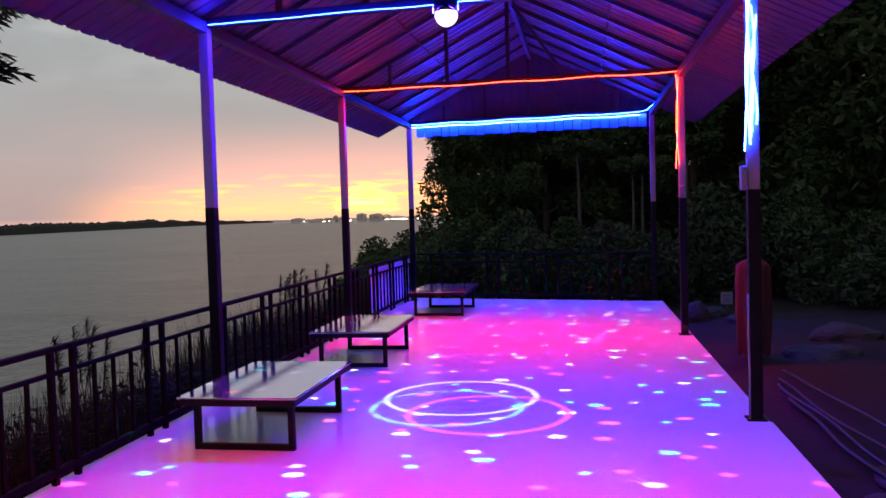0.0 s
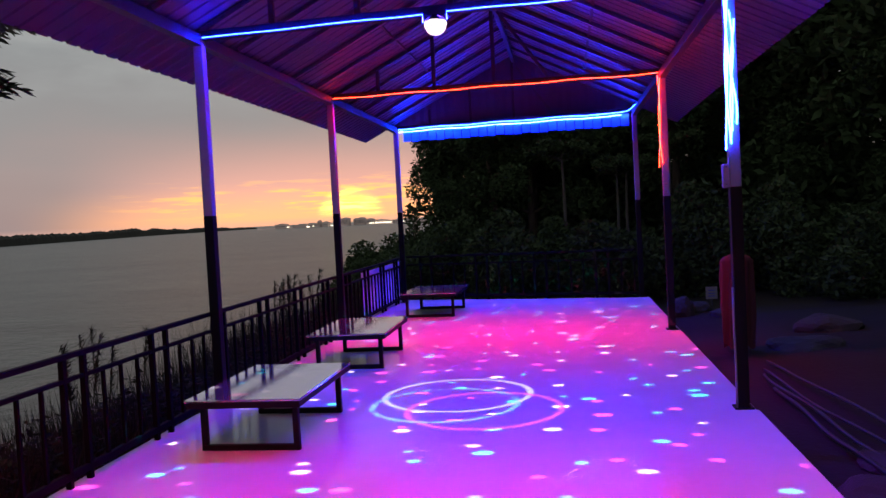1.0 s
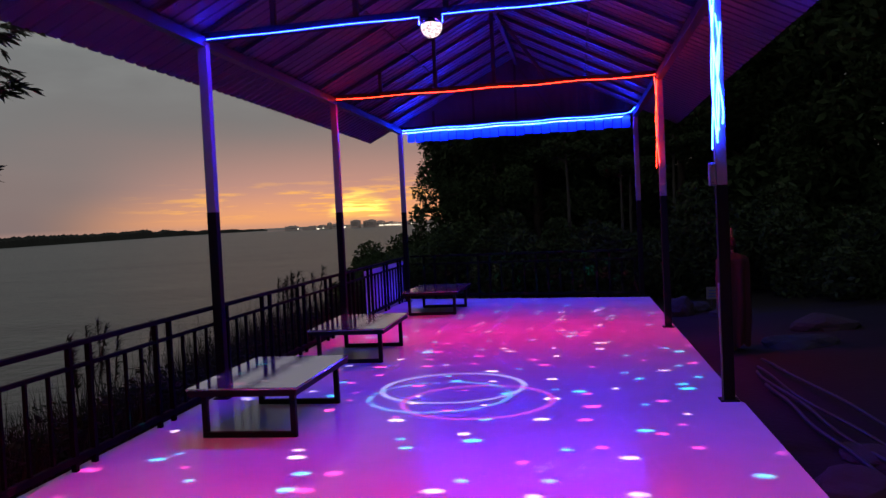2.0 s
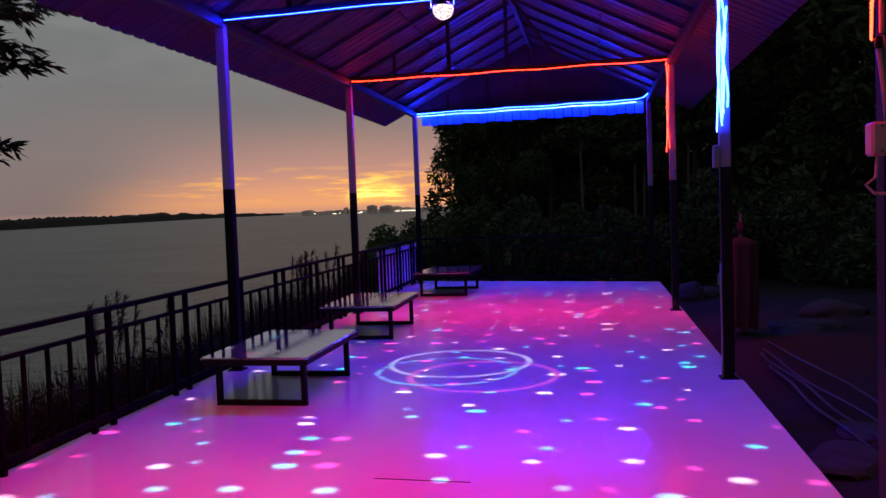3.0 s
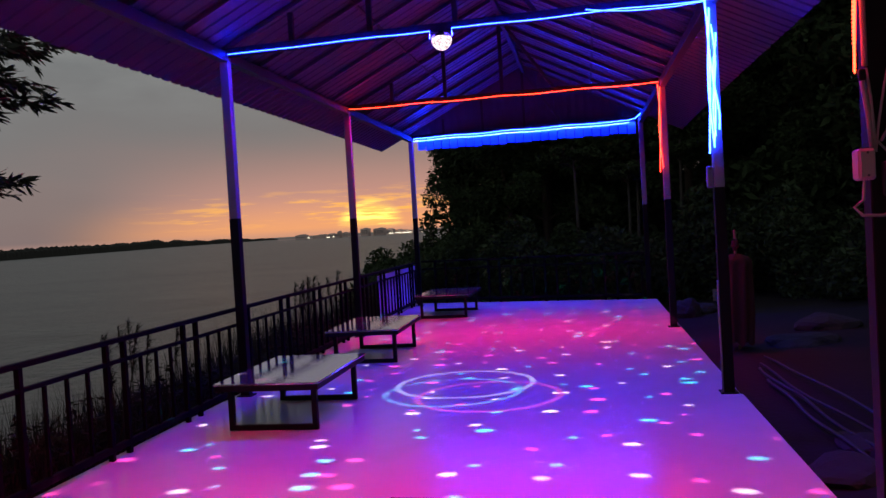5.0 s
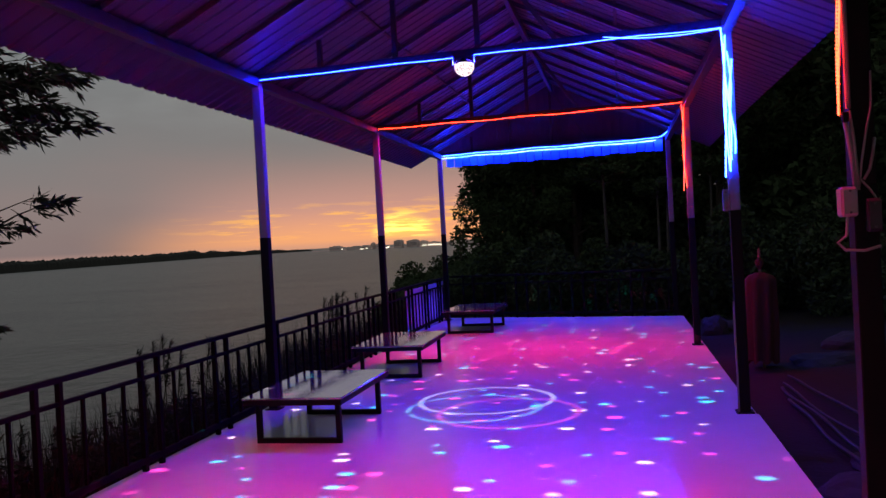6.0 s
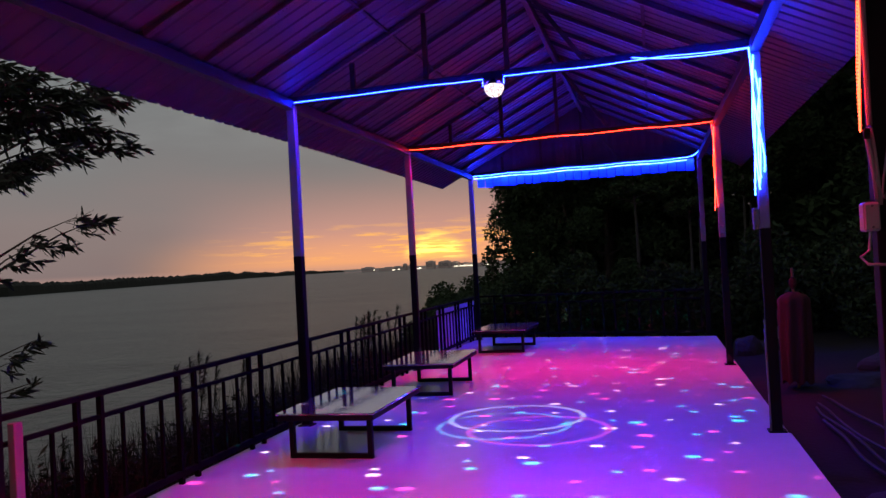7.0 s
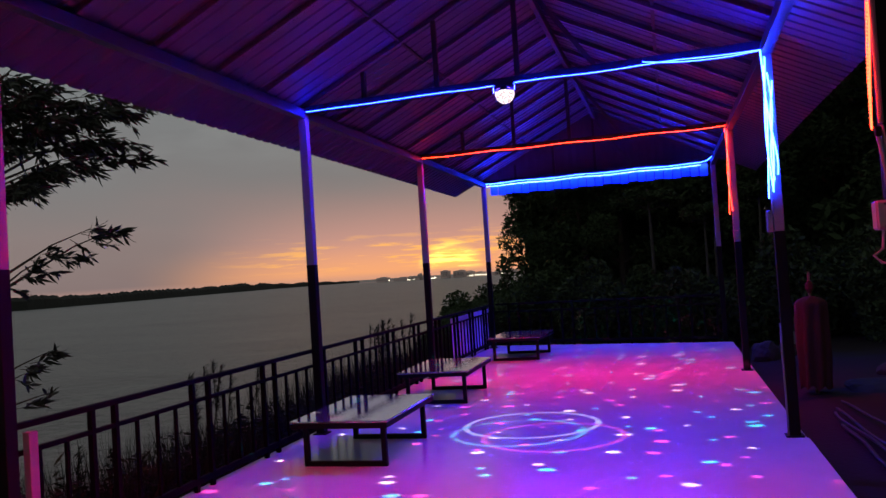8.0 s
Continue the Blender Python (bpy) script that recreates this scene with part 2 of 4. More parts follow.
BARK = material("bark", (0.085, 0.065, 0.05), 0.95, scale=4, vary=0.4, bump=0.8)
PALE_BARK = material("pale_bark", (0.075, 0.066, 0.058), 0.9, scale=5, vary=0.35, bump=0.5)
LEAF = material("dark_leaf", (0.046, 0.072, 0.032), 0.7, scale=1, vary=0.2, bump=0.0, spec=0.12, island=True)
LEAF_NEAR = material("narrow_leaf", (0.022, 0.030, 0.015), 0.65, scale=1, vary=0.2, bump=0.0, island=True)
REED = material("reed_blade", (0.017, 0.024, 0.012), 0.8, scale=1, vary=0.2, bump=0.0, spec=0.12, island=True)
FAR_WOOD = material("far_woodland", (0.014, 0.016, 0.012), 0.95, scale=0.02, vary=0.4, bump=0.0)
# distance haze is put into the pale pinkish base colours of the city
FAR_GLASS = material("haze_tinted_windows", (0.20, 0.17, 0.17), 0.6, scale=0.1, vary=0.2, bump=0.0)
FAR_HOUSE = material("haze_tinted_concrete", (0.78, 0.64, 0.60), 0.9, scale=0.02, vary=0.2, bump=0.0)
FAR_LIGHT = lamp_material("street_lights", (1.0, 0.86, 0.62), 2.2)
WATER = water_material()
DISCO = disco_material()
# weak or far glow, not worth aiming light rays at
FAR_LIGHT.cycles.emission_sampling = "NONE"
DISCO.cycles.emission_sampling = "NONE"

# ---------------------------------------------------------------- mesh helpers


def part(name, bm, mat, parent=None, label=""):
    me = bpy.data.meshes.new(name)
    bm.to_mesh(me)
    bm.free()
    me.materials.append(mat)
    ob = new(name, me)
    ob.parent = parent
    if label:
        tagged(ob, label)
    return ob


def plain(name, verts, faces, mat, parent=None, label="", smooth=False):
    me = bpy.data.meshes.new(name)
    me.from_pydata([tuple(v) for v in verts], [], [tuple(f) for f in faces])
    me.update()
    me.materials.append(mat)
    if smooth:
        me.polygons.foreach_set("use_smooth", [True] * len(me.polygons))
    ob = new(name, me)
    ob.parent = parent
    if label:
        tagged(ob, label)
    return ob


def empty(name, x=0.0, y=0.0, z=0.0):
    ob = new(name)
    ob.location = (x, y, z)
    return ob


def box(size, centre=(0, 0, 0), bevel=0.004, bm=None):
    bm = bm or bmesh.new()
    made = bmesh.ops.create_cube(bm, size=1.0)["verts"]
    bmesh.ops.scale(bm, vec=size, verts=made)
    if bevel:
        edges = list({e for v in made for e in v.link_edges})
        made = bmesh.ops.bevel(bm, geom=edges, offset=bevel, segments=1, affect="EDGES")["verts"]
    bmesh.ops.translate(bm, vec=centre, verts=list(made))
    return bm


def bar(a, b, width, height, bevel=0.004):
    """A square tube from a to b."""
    a, b = Vector(a), Vector(b)
    bm = box((width, height, (b - a).length), bevel=bevel)
    turn = (b - a).to_track_quat("Z", "Y").to_matrix().to_4x4()
    bmesh.ops.transform(bm, matrix=Matrix.Translation((a + b) / 2) @ turn, verts=bm.verts)
    return bm


def level_bar(a, b, width, height, bevel=0.004):
    """A square tube from a to b whose height stays in the upright plane."""
    a, b = Vector(a), Vector(b)
    d = (b - a).normalized()
    side = d.cross(Vector((0, 0, 1))).normalized()
    up = side.cross(d)
    m = Matrix((side, up, d)).transposed().to_4x4()
    bm = box((width, height, (b - a).length), bevel=bevel)
    bmesh.ops.transform(bm, matrix=Matrix.Translation((a + b) / 2) @ m, verts=bm.verts)
    return bm


def rope(points, radius, sides=8, close=True):
    """A round rope or stem through points; radius may be one number or one a point."""
    pts = [Vector(p) for p in points]
    radii = radius if isinstance(radius, (list, tuple)) else [radius] * len(pts)
    verts, faces = [], []
    side = None
    for i, p in enumerate(pts):
        d = (pts[min(i + 1, len(pts) - 1)] - pts[max(i - 1, 0)]).normalized()
        ref = side if side is not None else (Vector((0, 0, 1)) if abs(d.z) < 0.9 else Vector((1, 0, 0)))
        u = (ref - d * ref.dot(d)).normalized()
        side = u
        w = d.cross(u)
        for k in range(sides):
            a = 2 * math.pi * k / sides
            verts.append(p + (u * math.cos(a) + w * math.sin(a)) * radii[i])
        if i:
            for k in range(sides):
                o, q = (i - 1) * sides, i * sides
                faces.append((o + k, o + (k + 1) % sides, q + (k + 1) % sides, q + k))
    if close:
        faces.append(tuple(reversed(range(sides))))
        faces.append(tuple(range(len(verts) - sides, len(verts))))
    return verts, faces


def sag(a, b, steps, droop, wobble, rng):
    """Points of a slack line from a to b."""
    a, b = Vector(a), Vector(b)
    out = []
    for i in range(steps + 1):
        s = i / steps
        p = a.lerp(b, s)
        p.z -= droop * 4 * s * (1 - s)
        if 0 < i < steps:
            p += Vector((rng.uniform(-wobble, wobble), rng.uniform(-wobble, wobble), rng.uniform(-wobble, wobble)))
        out.append(p)
    return out


# ---------------------------------------------------------------- the setting: ground, river, far shore
def build_ground():
    xs = sorted({*np.arange(-16, 9, 0.5), *np.arange(9, 30, 2.0), 40, 60, 100, 200, 500, 1500})
    ys = sorted({-600, -200, -60, *np.arange(-30, -4, 2.0), *np.arange(-4, 26, 0.5), *np.arange(26, 60, 2.0), 80, 120, 200, 400, 800})
    verts, faces = [], []
    for y in ys:
        for x in xs:
            z = -0.42 + 0.10 * noise.noise((x * 0.45, y * 0.45, 0.0)) + 0.035 * noise.noise((x * 1.9, y * 1.9, 3.0))
            if x > 2.4:
                z += 0.25 * min(1.0, (x - 2.4) / 6.0)
            edge = -3.0 - max(0.0, y - 26) * 0.10
            if x < edge:
                z -= (edge - x) * 0.47
            if x < -15.5:
                z = -9.0
            verts.append((x, y, min(z, -0.27)))
    w = len(xs)
    for j in range(len(ys) - 1):
        for i in range(w - 1):
            a = j * w + i
            faces.append((a, a + 1, a + w + 1, a + w))
    tagged(plain("ground", verts, faces, SOIL, smooth=True), "dark bare soil bank with weeds beside the river", "ground", kind="structure")


build_ground()
tagged(plain("water", [(-4900, -3000, -4.6), (-6, -3000, -4.6), (-6, 4900, -4.6), (-4900, 4900, -4.6)], [(0, 1, 2, 3)], WATER),
       "wide grey river under an evening sky", "water", kind="structure")


def build_far_shore():
    rng = random.Random(5)
    line = [(-1100, -500), (-540, 200), (-405, 450), (-470, 720), (-570, 1130), (-600, 1560)]
    verts, faces = [], []
    for (x0, y0), (x1, y1) in zip(line, line[1:]):
        steps = 90
        for i in range(steps):
            s = i / steps
            x, y = x0 + (x1 - x0) * s, y0 + (y1 - y0) * s
            grow = (8.0 + 3.0 * noise.noise((x * 0.02, y * 0.02, 1.0)) + rng.uniform(0, 2.0)) * min(1.0, 0.3 + (1590 - y) / 800)
            verts += [(x, y, -4.8), (x - 3, y + 2, -4.6 + grow * 0.7), (x - 9, y + 5, -4.6 + grow), (x - 45, y + 16, -4.8)]
    for k in range(len(verts) // 4 - 1):
        for r in range(3):
            a = k * 4 + r
            faces.append((a, a + 4, a + 5, a + 1))
    tagged(plain("far_shore_woods", verts, faces, FAR_WOOD), "low dark wooded shore across the river", "woods", kind="stuff")


build_far_shore()


def build_city():
    rng = random.Random(11)
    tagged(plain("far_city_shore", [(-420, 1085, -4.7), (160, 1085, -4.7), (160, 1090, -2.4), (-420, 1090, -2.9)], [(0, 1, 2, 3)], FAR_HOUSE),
           "low shore on the horizon, haze painted into its colour", "shore", kind="structure")
    blocks = [(-1112, 42, 62), (-1062, 30, 50), (-1030, 42, 56), (-975, 40, 40), (-935, 36, 26), (-1205, 30, 30), (-1240, 12, 46), (-1285, 60, 22),
              (-1370, 70, 18), (-1460, 60, 30), (-890, 70, 18), (-820, 60, 22), (-760, 50, 30), (-700, 40, 24), (-640, 46, 32), (-560, 70, 22)]
    far = 0.26
    for x, wide, high in blocks:
        high, wide = 2.6 + high * 0.46 * far, wide * far
        b = empty("city_building", x * far, 1070 + rng.uniform(-12, 12), -4.7)
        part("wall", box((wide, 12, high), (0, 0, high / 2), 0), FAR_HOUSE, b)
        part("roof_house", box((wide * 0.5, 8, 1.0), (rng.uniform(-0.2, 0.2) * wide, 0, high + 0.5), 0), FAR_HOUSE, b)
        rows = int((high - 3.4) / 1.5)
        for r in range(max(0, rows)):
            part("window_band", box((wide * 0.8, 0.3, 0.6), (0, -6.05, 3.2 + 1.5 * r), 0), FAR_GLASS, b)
        tagged(b, "concrete high-rise block on the far river bank, haze painted in", "building", "far city blocks")
    for x, wide, z in ((-1290, 16, -2.9), (-1262, 7, -2.3), (-1160, 24, -2.8), (-1148, 10, -2.0), (-960, 22, -2.2), (-925, 34, -2.0), (-880, 44, -2.2), (-1395, 8, -2.0), (-800, 14, -2.0)):
        ob = part("city_light_row", box((wide * far, 0.6, 0.9), (x * far, 1050, z - 0.5), 0), FAR_LIGHT)
        tagged(ob, "row of warm street lights on the far bank", "lights", "far city lights")


build_city()

# ---------------------------------------------------------------- the deck
SLABS = ([(-2.80, -4.5), (2.035, -4.5), (2.015, 7.458), (-2.80, 7.628)], [(-2.80, 7.634), (2.0, 7.464), (2.0, 16.02), (-2.80, 17.15)])


def build_deck():
    bm = bmesh.new()
    for k, slab in enumerate(SLABS):
        low = [bm.verts.new((x, y, -0.5)) for x, y in slab]
        top = [bm.verts.new((x, y, 0.004 if k == 0 else 0.0)) for x, y in slab]
        bm.faces.new(reversed(low))
        bm.faces.new(top)
        for i in range(4):
            bm.faces.new((low[i], low[(i + 1) % 4], top[(i + 1) % 4], top[i]))
    bmesh.ops.bevel(bm, geom=[e for e in bm.edges if all(v.co.z > -0.1 for v in e.verts)], offset=0.006, segments=2, affect="EDGES")
    tagged(part("floor", bm, FLOOR), "glossy white dance floor with scuffs and coloured light", "floor", kind="structure")


build_deck()

# ---------------------------------------------------------------- pavilion
LEFT = [(-2.66, -0.75), (-2.675, 3.65), (-2.675, 7.90), (-2.66, 12.10), (-2.65, 16.62)]
RIGHT = [(1.90, -0.95), (1.86, 3.46), (1.91, 7.55), (1.90, 11.98), (1.89, 16.32)]
PAINT_Z, TIE_Z = 1.78, 3.42
RIDGE_X, RIDGE_Z, EAVE_LEFT, EAVE_RIGHT, EAVE_Z = -0.29, 4.66, -3.26, 2.68, 3.17
ROOF_Y0, ROOF_Y1 = -4.2, 16.62


def roof_z(x):
    return RIDGE_Z - abs(x - RIDGE_X) * (RIDGE_Z - EAVE_Z) / (RIDGE_X - EAVE_LEFT)


def build_post(x, y, label, upper=None):
    p = empty("pavilion_post", x, y)
    part("upper_shaft", box((0.088, 0.088, TIE_Z - 0.04 - PAINT_Z), (0, 0, (TIE_Z - 0.04 + PAINT_Z) / 2)), upper or WHITE_PAINT, p, "dark upper half" if upper else "white painted upper half")
    part("lower_shaft", box((0.090, 0.090, PAINT_Z), (0, 0, PAINT_Z / 2)), BLACK_PAINT, p, "black painted lower half")
    part("base_plate", box((0.15, 0.15, 0.012), (0, 0, 0.006), 0.002), BLACK_PAINT, p)
    tagged(p, label, "post", "pavilion posts")


for x, y in LEFT:
    build_post(x, y, "steel post, white above and black below, by the railing")
for k, (x, y) in enumerate(RIGHT):
    if k == 1:
        # here the upper half takes the same colour as the lower
        build_post(x, y, "dark steel post carrying a dotted red rope light", BLACK_PAINT)
    else:
        build_post(x, y, "steel post, white above and black below, beside bare ground")


def build_roof():
    roof = empty("pavilion_roof", RIDGE_X, 6.0, TIE_Z)

    def at(x, y, z):
        return (x - RIDGE_X, y - 6.0, z - TIE_Z)

    # tie beams and trusses on each pair of posts
    for (lx, ly), (rx, ry) in zip(LEFT, RIGHT):
        part("tie_beam", level_bar(at(lx - 0.05, ly, TIE_Z), at(rx + 0.05, ry, TIE_Z), 0.08, 0.08), BEAM_STEEL, roof)

        def on(x):
            return ly + (ry - ly) * (x - lx) / (rx - lx)
        for x in (-1.95, -1.15, RIDGE_X - 0.03):
            part("truss_upright", bar(at(x, on(x), TIE_Z + 0.04), at(x, on(x), roof_z(x) - 0.09), 0.05, 0.05), DARK_STEEL, roof)
        part("truss_brace", bar(at(RIDGE_X + 0.05, on(RIDGE_X), RIDGE_Z - 0.25), at(0.42, on(0.42), TIE_Z + 0.04), 0.045, 0.045), STEEL, roof)
    # beams along the eaves, bay by bay
    for row in (LEFT, RIGHT):
        for (x0, y0), (x1, y1) in zip(row, row[1:]):
            part("eave_beam", level_bar(at(x0, y0 + 0.045, TIE_Z - 0.04), at(x1, y1 - 0.045, TIE_Z - 0.04), 0.09, 0.10), STEEL, roof)
    # rafters up each slope
    for i in range(24):
        y = -3.49 + 0.875 * i
        if y > ROOF_Y1 - 0.1:
            break
        for xe in (-2.64, 1.94):
            part("rafter", level_bar(at(xe, y, roof_z(xe) - 0.022), at(RIDGE_X, y, RIDGE_Z - 0.022), 0.055, 0.046), RAFTER_STEEL, roof)
    # ridge and purlins
    part("ridge_beam", level_bar(at(RIDGE_X, ROOF_Y0 + 0.1, RIDGE_Z - 0.12), at(RIDGE_X, ROOF_Y1 - 0.1, RIDGE_Z - 0.12), 0.06, 0.10), DARK_STEEL, roof)
    for x in (-1.55, 0.98):
        part("purlin", level_bar(at(x, ROOF_Y0 + 0.1, roof_z(x) - 0.012), at(x, ROOF_Y1 - 0.05, roof_z(x) - 0.012), 0.035, 0.02, 0), DARK_STEEL, roof)
    # ribbed sheets, one row of them on either slope
    pitch, half = 0.19, 0.03
    for xe in (EAVE_LEFT, EAVE_RIGHT):
        y = ROOF_Y0
        while y < ROOF_Y1 - 0.01:
            y1 = min(y + 5 * pitch, ROOF_Y1)
            prof = []
            for r in range(5):
                c = y + (r + 0.5) * pitch
                if c + half > y1:
                    break
                prof += [(c - pitch / 2, 0.0), (c - half, 0.0), (c - half * 0.45, 0.013), (c + half * 0.45, 0.013), (c + half, 0.0)]
            prof.append((y1, 0.0))
            verts, faces = [], []
            slip = 0.012 * math.sin(y * 7.0)
            for sx, lift in ((xe + (slip if xe < 0 else -slip), 0.0), ((xe + RIDGE_X) / 2, -0.006), (RIDGE_X, 0.0)):
                for py, pz in prof:
                    verts.append(at(sx, py, roof_z(sx) + 0.012 + pz + lift))
            w = len(prof)
            for s in range(2):
                for q in range(w - 1):
                    a = s * w + q
                    faces.append((a, a + 1, a + w + 1, a + w))
            plain("roof_sheet", verts, faces, SHEET, roof)
            y = y1
    # closed gable above the last beam
    verts, faces = [], []
    xs = np.linspace(EAVE_LEFT + 0.55, EAVE_RIGHT - 0.55, 61)
    for i, x in enumerate(xs):
        d = 0.012 if i % 2 else 0.0
        verts += [at(x, 16.55 + d, TIE_Z + 0.03), at(x, 16.55 + d, roof_z(x) + 0.0)]
        if i:
            faces.append((2 * i - 2, 2 * i, 2 * i + 1, 2 * i - 1))
    plain("gable_sheet", verts, faces, SHEET, roof)
    tagged(roof, "open steel truss roof with ribbed metal sheets over the dance floor", "roof")


build_roof()


def build_fringe():
    f = empty("light_fringe", -0.35, 16.42, 3.3)
    n_, wide = 26, 4.30 / 26
    for i in range(n_):
        x = -2.15 + wide * (i + 0.5)
        y = (RIGHT[4][1] - LEFT[4][1]) / 4.5 * (x + 0.0) + 0.03
        drop = 0.235 + 0.012 * math.sin(i * 2.1)
        bm = box((wide * 0.92, 0.006, drop), (x, y, 0.085 - drop / 2), 0.002)
        part("fringe_panel", bm, FRINGE, f)
    tagged(f, "hanging plastic fringe lit blue along the back beam", "fringe")


build_fringe()

# ---------------------------------------------------------------- rope lights
def build_rope_light(name, runs, mat, label):
    r = empty(name, *runs[0][0])
    o = Vector(runs[0][0])
    for run in runs:
        bundled = abs(run[0][0] - run[-1][0]) < 0.2 and mat is BLUE_LED
        verts, faces = rope([Vector(p) - o for p in run], 0.0062 if bundled else 0.0046, 6)
        plain("light_tube", verts, faces, BLUE_HOT if bundled or run[0][1] > 16 else mat, r)
    tagged(r, label, "rope light", "rope lights")


def beam_run(i, front):
    (lx, ly), (rx, ry) = LEFT[i], RIGHT[i]
    pts = []
    steps = 26
    for k in range(steps + 1):
        s = k / steps
        x = lx + 0.06 + (rx - lx - 0.11) * s
        z = TIE_Z - 0.022 + 0.004 * math.sin(s * 23 + i) - 0.008 * abs(math.sin(s * 12.5 + i)) - (0.02 * s * s if i == 2 else 0.0)
        pts.append((x, ly + (ry - ly) * s - front, z))
    return pts


def build_lights():
    rng = random.Random(3)
    # red: the frame beside the camera, and an unseen one added behind it
    def post_run(i, bottom, bundle, front=0.062, left=False, shift=-0.036):
        x, y = (LEFT if left else RIGHT)[i]
        runs = []
        for b in range(bundle):
            dx = shift + 0.015 * b
            pts = []
            for k in range(16):
                s = k / 15
                top = TIE_Z - 0.05 - (0.07 * b if bundle > 3 else 0.0)
                pts.append((x + dx + 0.018 * math.sin((4.2 + 0.7 * b) * s + 2.0 * b), y - front - 0.006 * (b % 2), top - s * (top - bottom - 0.05 * b)))
            runs.append(pts)
        return runs

    # this rope is never in view, added to redden the near floor
    build_rope_light("rope_light", [beam_run(0, 0.06)], RED_LED, "unseen red rope light added on the beam behind the camera")
    build_rope_light("rope_light", [beam_run(1, 0.06)] + post_run(1, 2.06, 1, 0.045, False, -0.068), RED_LED, "glowing red dotted rope light on beam and post")
    # first frame ahead: blue, with a slack double line at the corner and a thick bundle down the post
    (lx, ly), (rx, ry) = LEFT[2], RIGHT[2]
    whole = beam_run(2, 0.06)
    cut = [k for k, p in enumerate(whole) if -0.58 < p[0] < -0.33]
    a, b = whole[:cut[0]], whole[cut[-1] + 1:]
    a.append((-0.562, a[-1][1], 3.39)), a.append((-0.562, a[-1][1], 3.32))
    b = [(-0.348, b[0][1], 3.32), (-0.348, b[0][1], 3.39)] + b
    slack = sag((rx - 1.05, ry - 0.075, TIE_Z - 0.03), (rx - 0.06, ry - 0.075, TIE_Z - 0.06), 10, 0.035, 0.002, rng)
    build_rope_light("rope_light", [a, b, slack] + post_run(2, 2.07, 5, shift=-0.052), BLUE_LED, "glowing blue rope light on a beam, bundled on the post")
    # second frame: red, doubled on the post
    build_rope_light("rope_light", [beam_run(3, 0.06)] + post_run(3, 2.16, 2, 0.060, False, -0.066), RED_LED, "glowing red rope light along the beam and down the post")
    # back frame: blue, its end bent upward
    run = beam_run(4, 0.06)
    run = [p for p in run if p[0] < RIGHT[4][0] - 0.2] + [(RIGHT[4][0] - 0.10, run[-1][1], TIE_Z), (RIGHT[4][0] + 0.06, run[-1][1], TIE_Z + 0.13)]
    # second tube, just below, is added to brighten the fringe's top edge
    build_rope_light("rope_light", [run, [(x, y + 0.012, z - 0.05) for x, y, z in run if x < RIGHT[4][0] - 0.15]], BLUE_LED, "glowing blue rope light on a beam, upturned end, lower tube added")
    # the light that each rope casts down from its beam, the unseen first included
    for i, colour, power, spread in ((0, RED_GLOW, 62, 100), (1, RED_GLOW, 92, 128), (2, BLUE_GLOW, 112, 175), (3, RED_GLOW, 80, 110), (4, BLUE_GLOW, 145, 170)):
        (lx, ly), (rx, ry) = LEFT[i], RIGHT[i]
        lamp = bpy.data.lights.new("rope_glow", "AREA")
        lamp.shape, lamp.size, lamp.size_y, lamp.spread = "RECTANGLE", rx - lx - (1.3 if i < 2 else 0.2), 0.016, radians(spread)
        lamp.energy, lamp.color = power, colour
        ob = new("rope_glow", lamp)
        ob.location, ob.rotation_euler = ((lx + rx) / 2, (ly + ry) / 2 - 0.06, TIE_Z - 0.058), (0, 0, math.atan2(ry - ly, rx - lx))


build_lights()

# ---------------------------------------------------------------- disco light under the first beam
def build_disco():
    x, y = -0.455, 7.70
    z = 3.30
    d = empty("disco_light", x, y, z)
    bm = bmesh.new()
    bmesh.ops.create_uvsphere(bm, u_segments=48, v_segments=24, radius=0.095)
    bmesh.ops.delete(bm, geom=[v for v in bm.verts if v.co.z > 0.03], context="VERTS")
    dome = part("dome", bm, DISCO, d, "white faceted dome with coloured openings")
    dome.data.polygons.foreach_set("use_smooth", [True] * len(dome.data.polygons))
    verts, faces = rope([(0, 0, 0.024), (0, 0, 0.034), (0, 0, 0.056), (0, 0, 0.058)], [0.094, 0.092, 0.062, 0.02], 32)
    shell = plain("housing", verts, faces, BLACK_PAINT, d, "black plastic housing")
    part("hanger", box((0.05, 0.05, 0.03), (0, 0, 0.067)), BLACK_PAINT, shell)
    tagged(d, "small white half-dome disco light hanging from the beam", "disco light")
    lamp = bpy.data.lights.new("disco_lamp", "POINT")
    lamp.energy, lamp.shadow_soft_size, lamp.color = 12000, 0.0006, (1, 1, 1)
    ob = new("disco_lamp", lamp)
    ob.location = (x, y, z - 0.004)


build_disco()


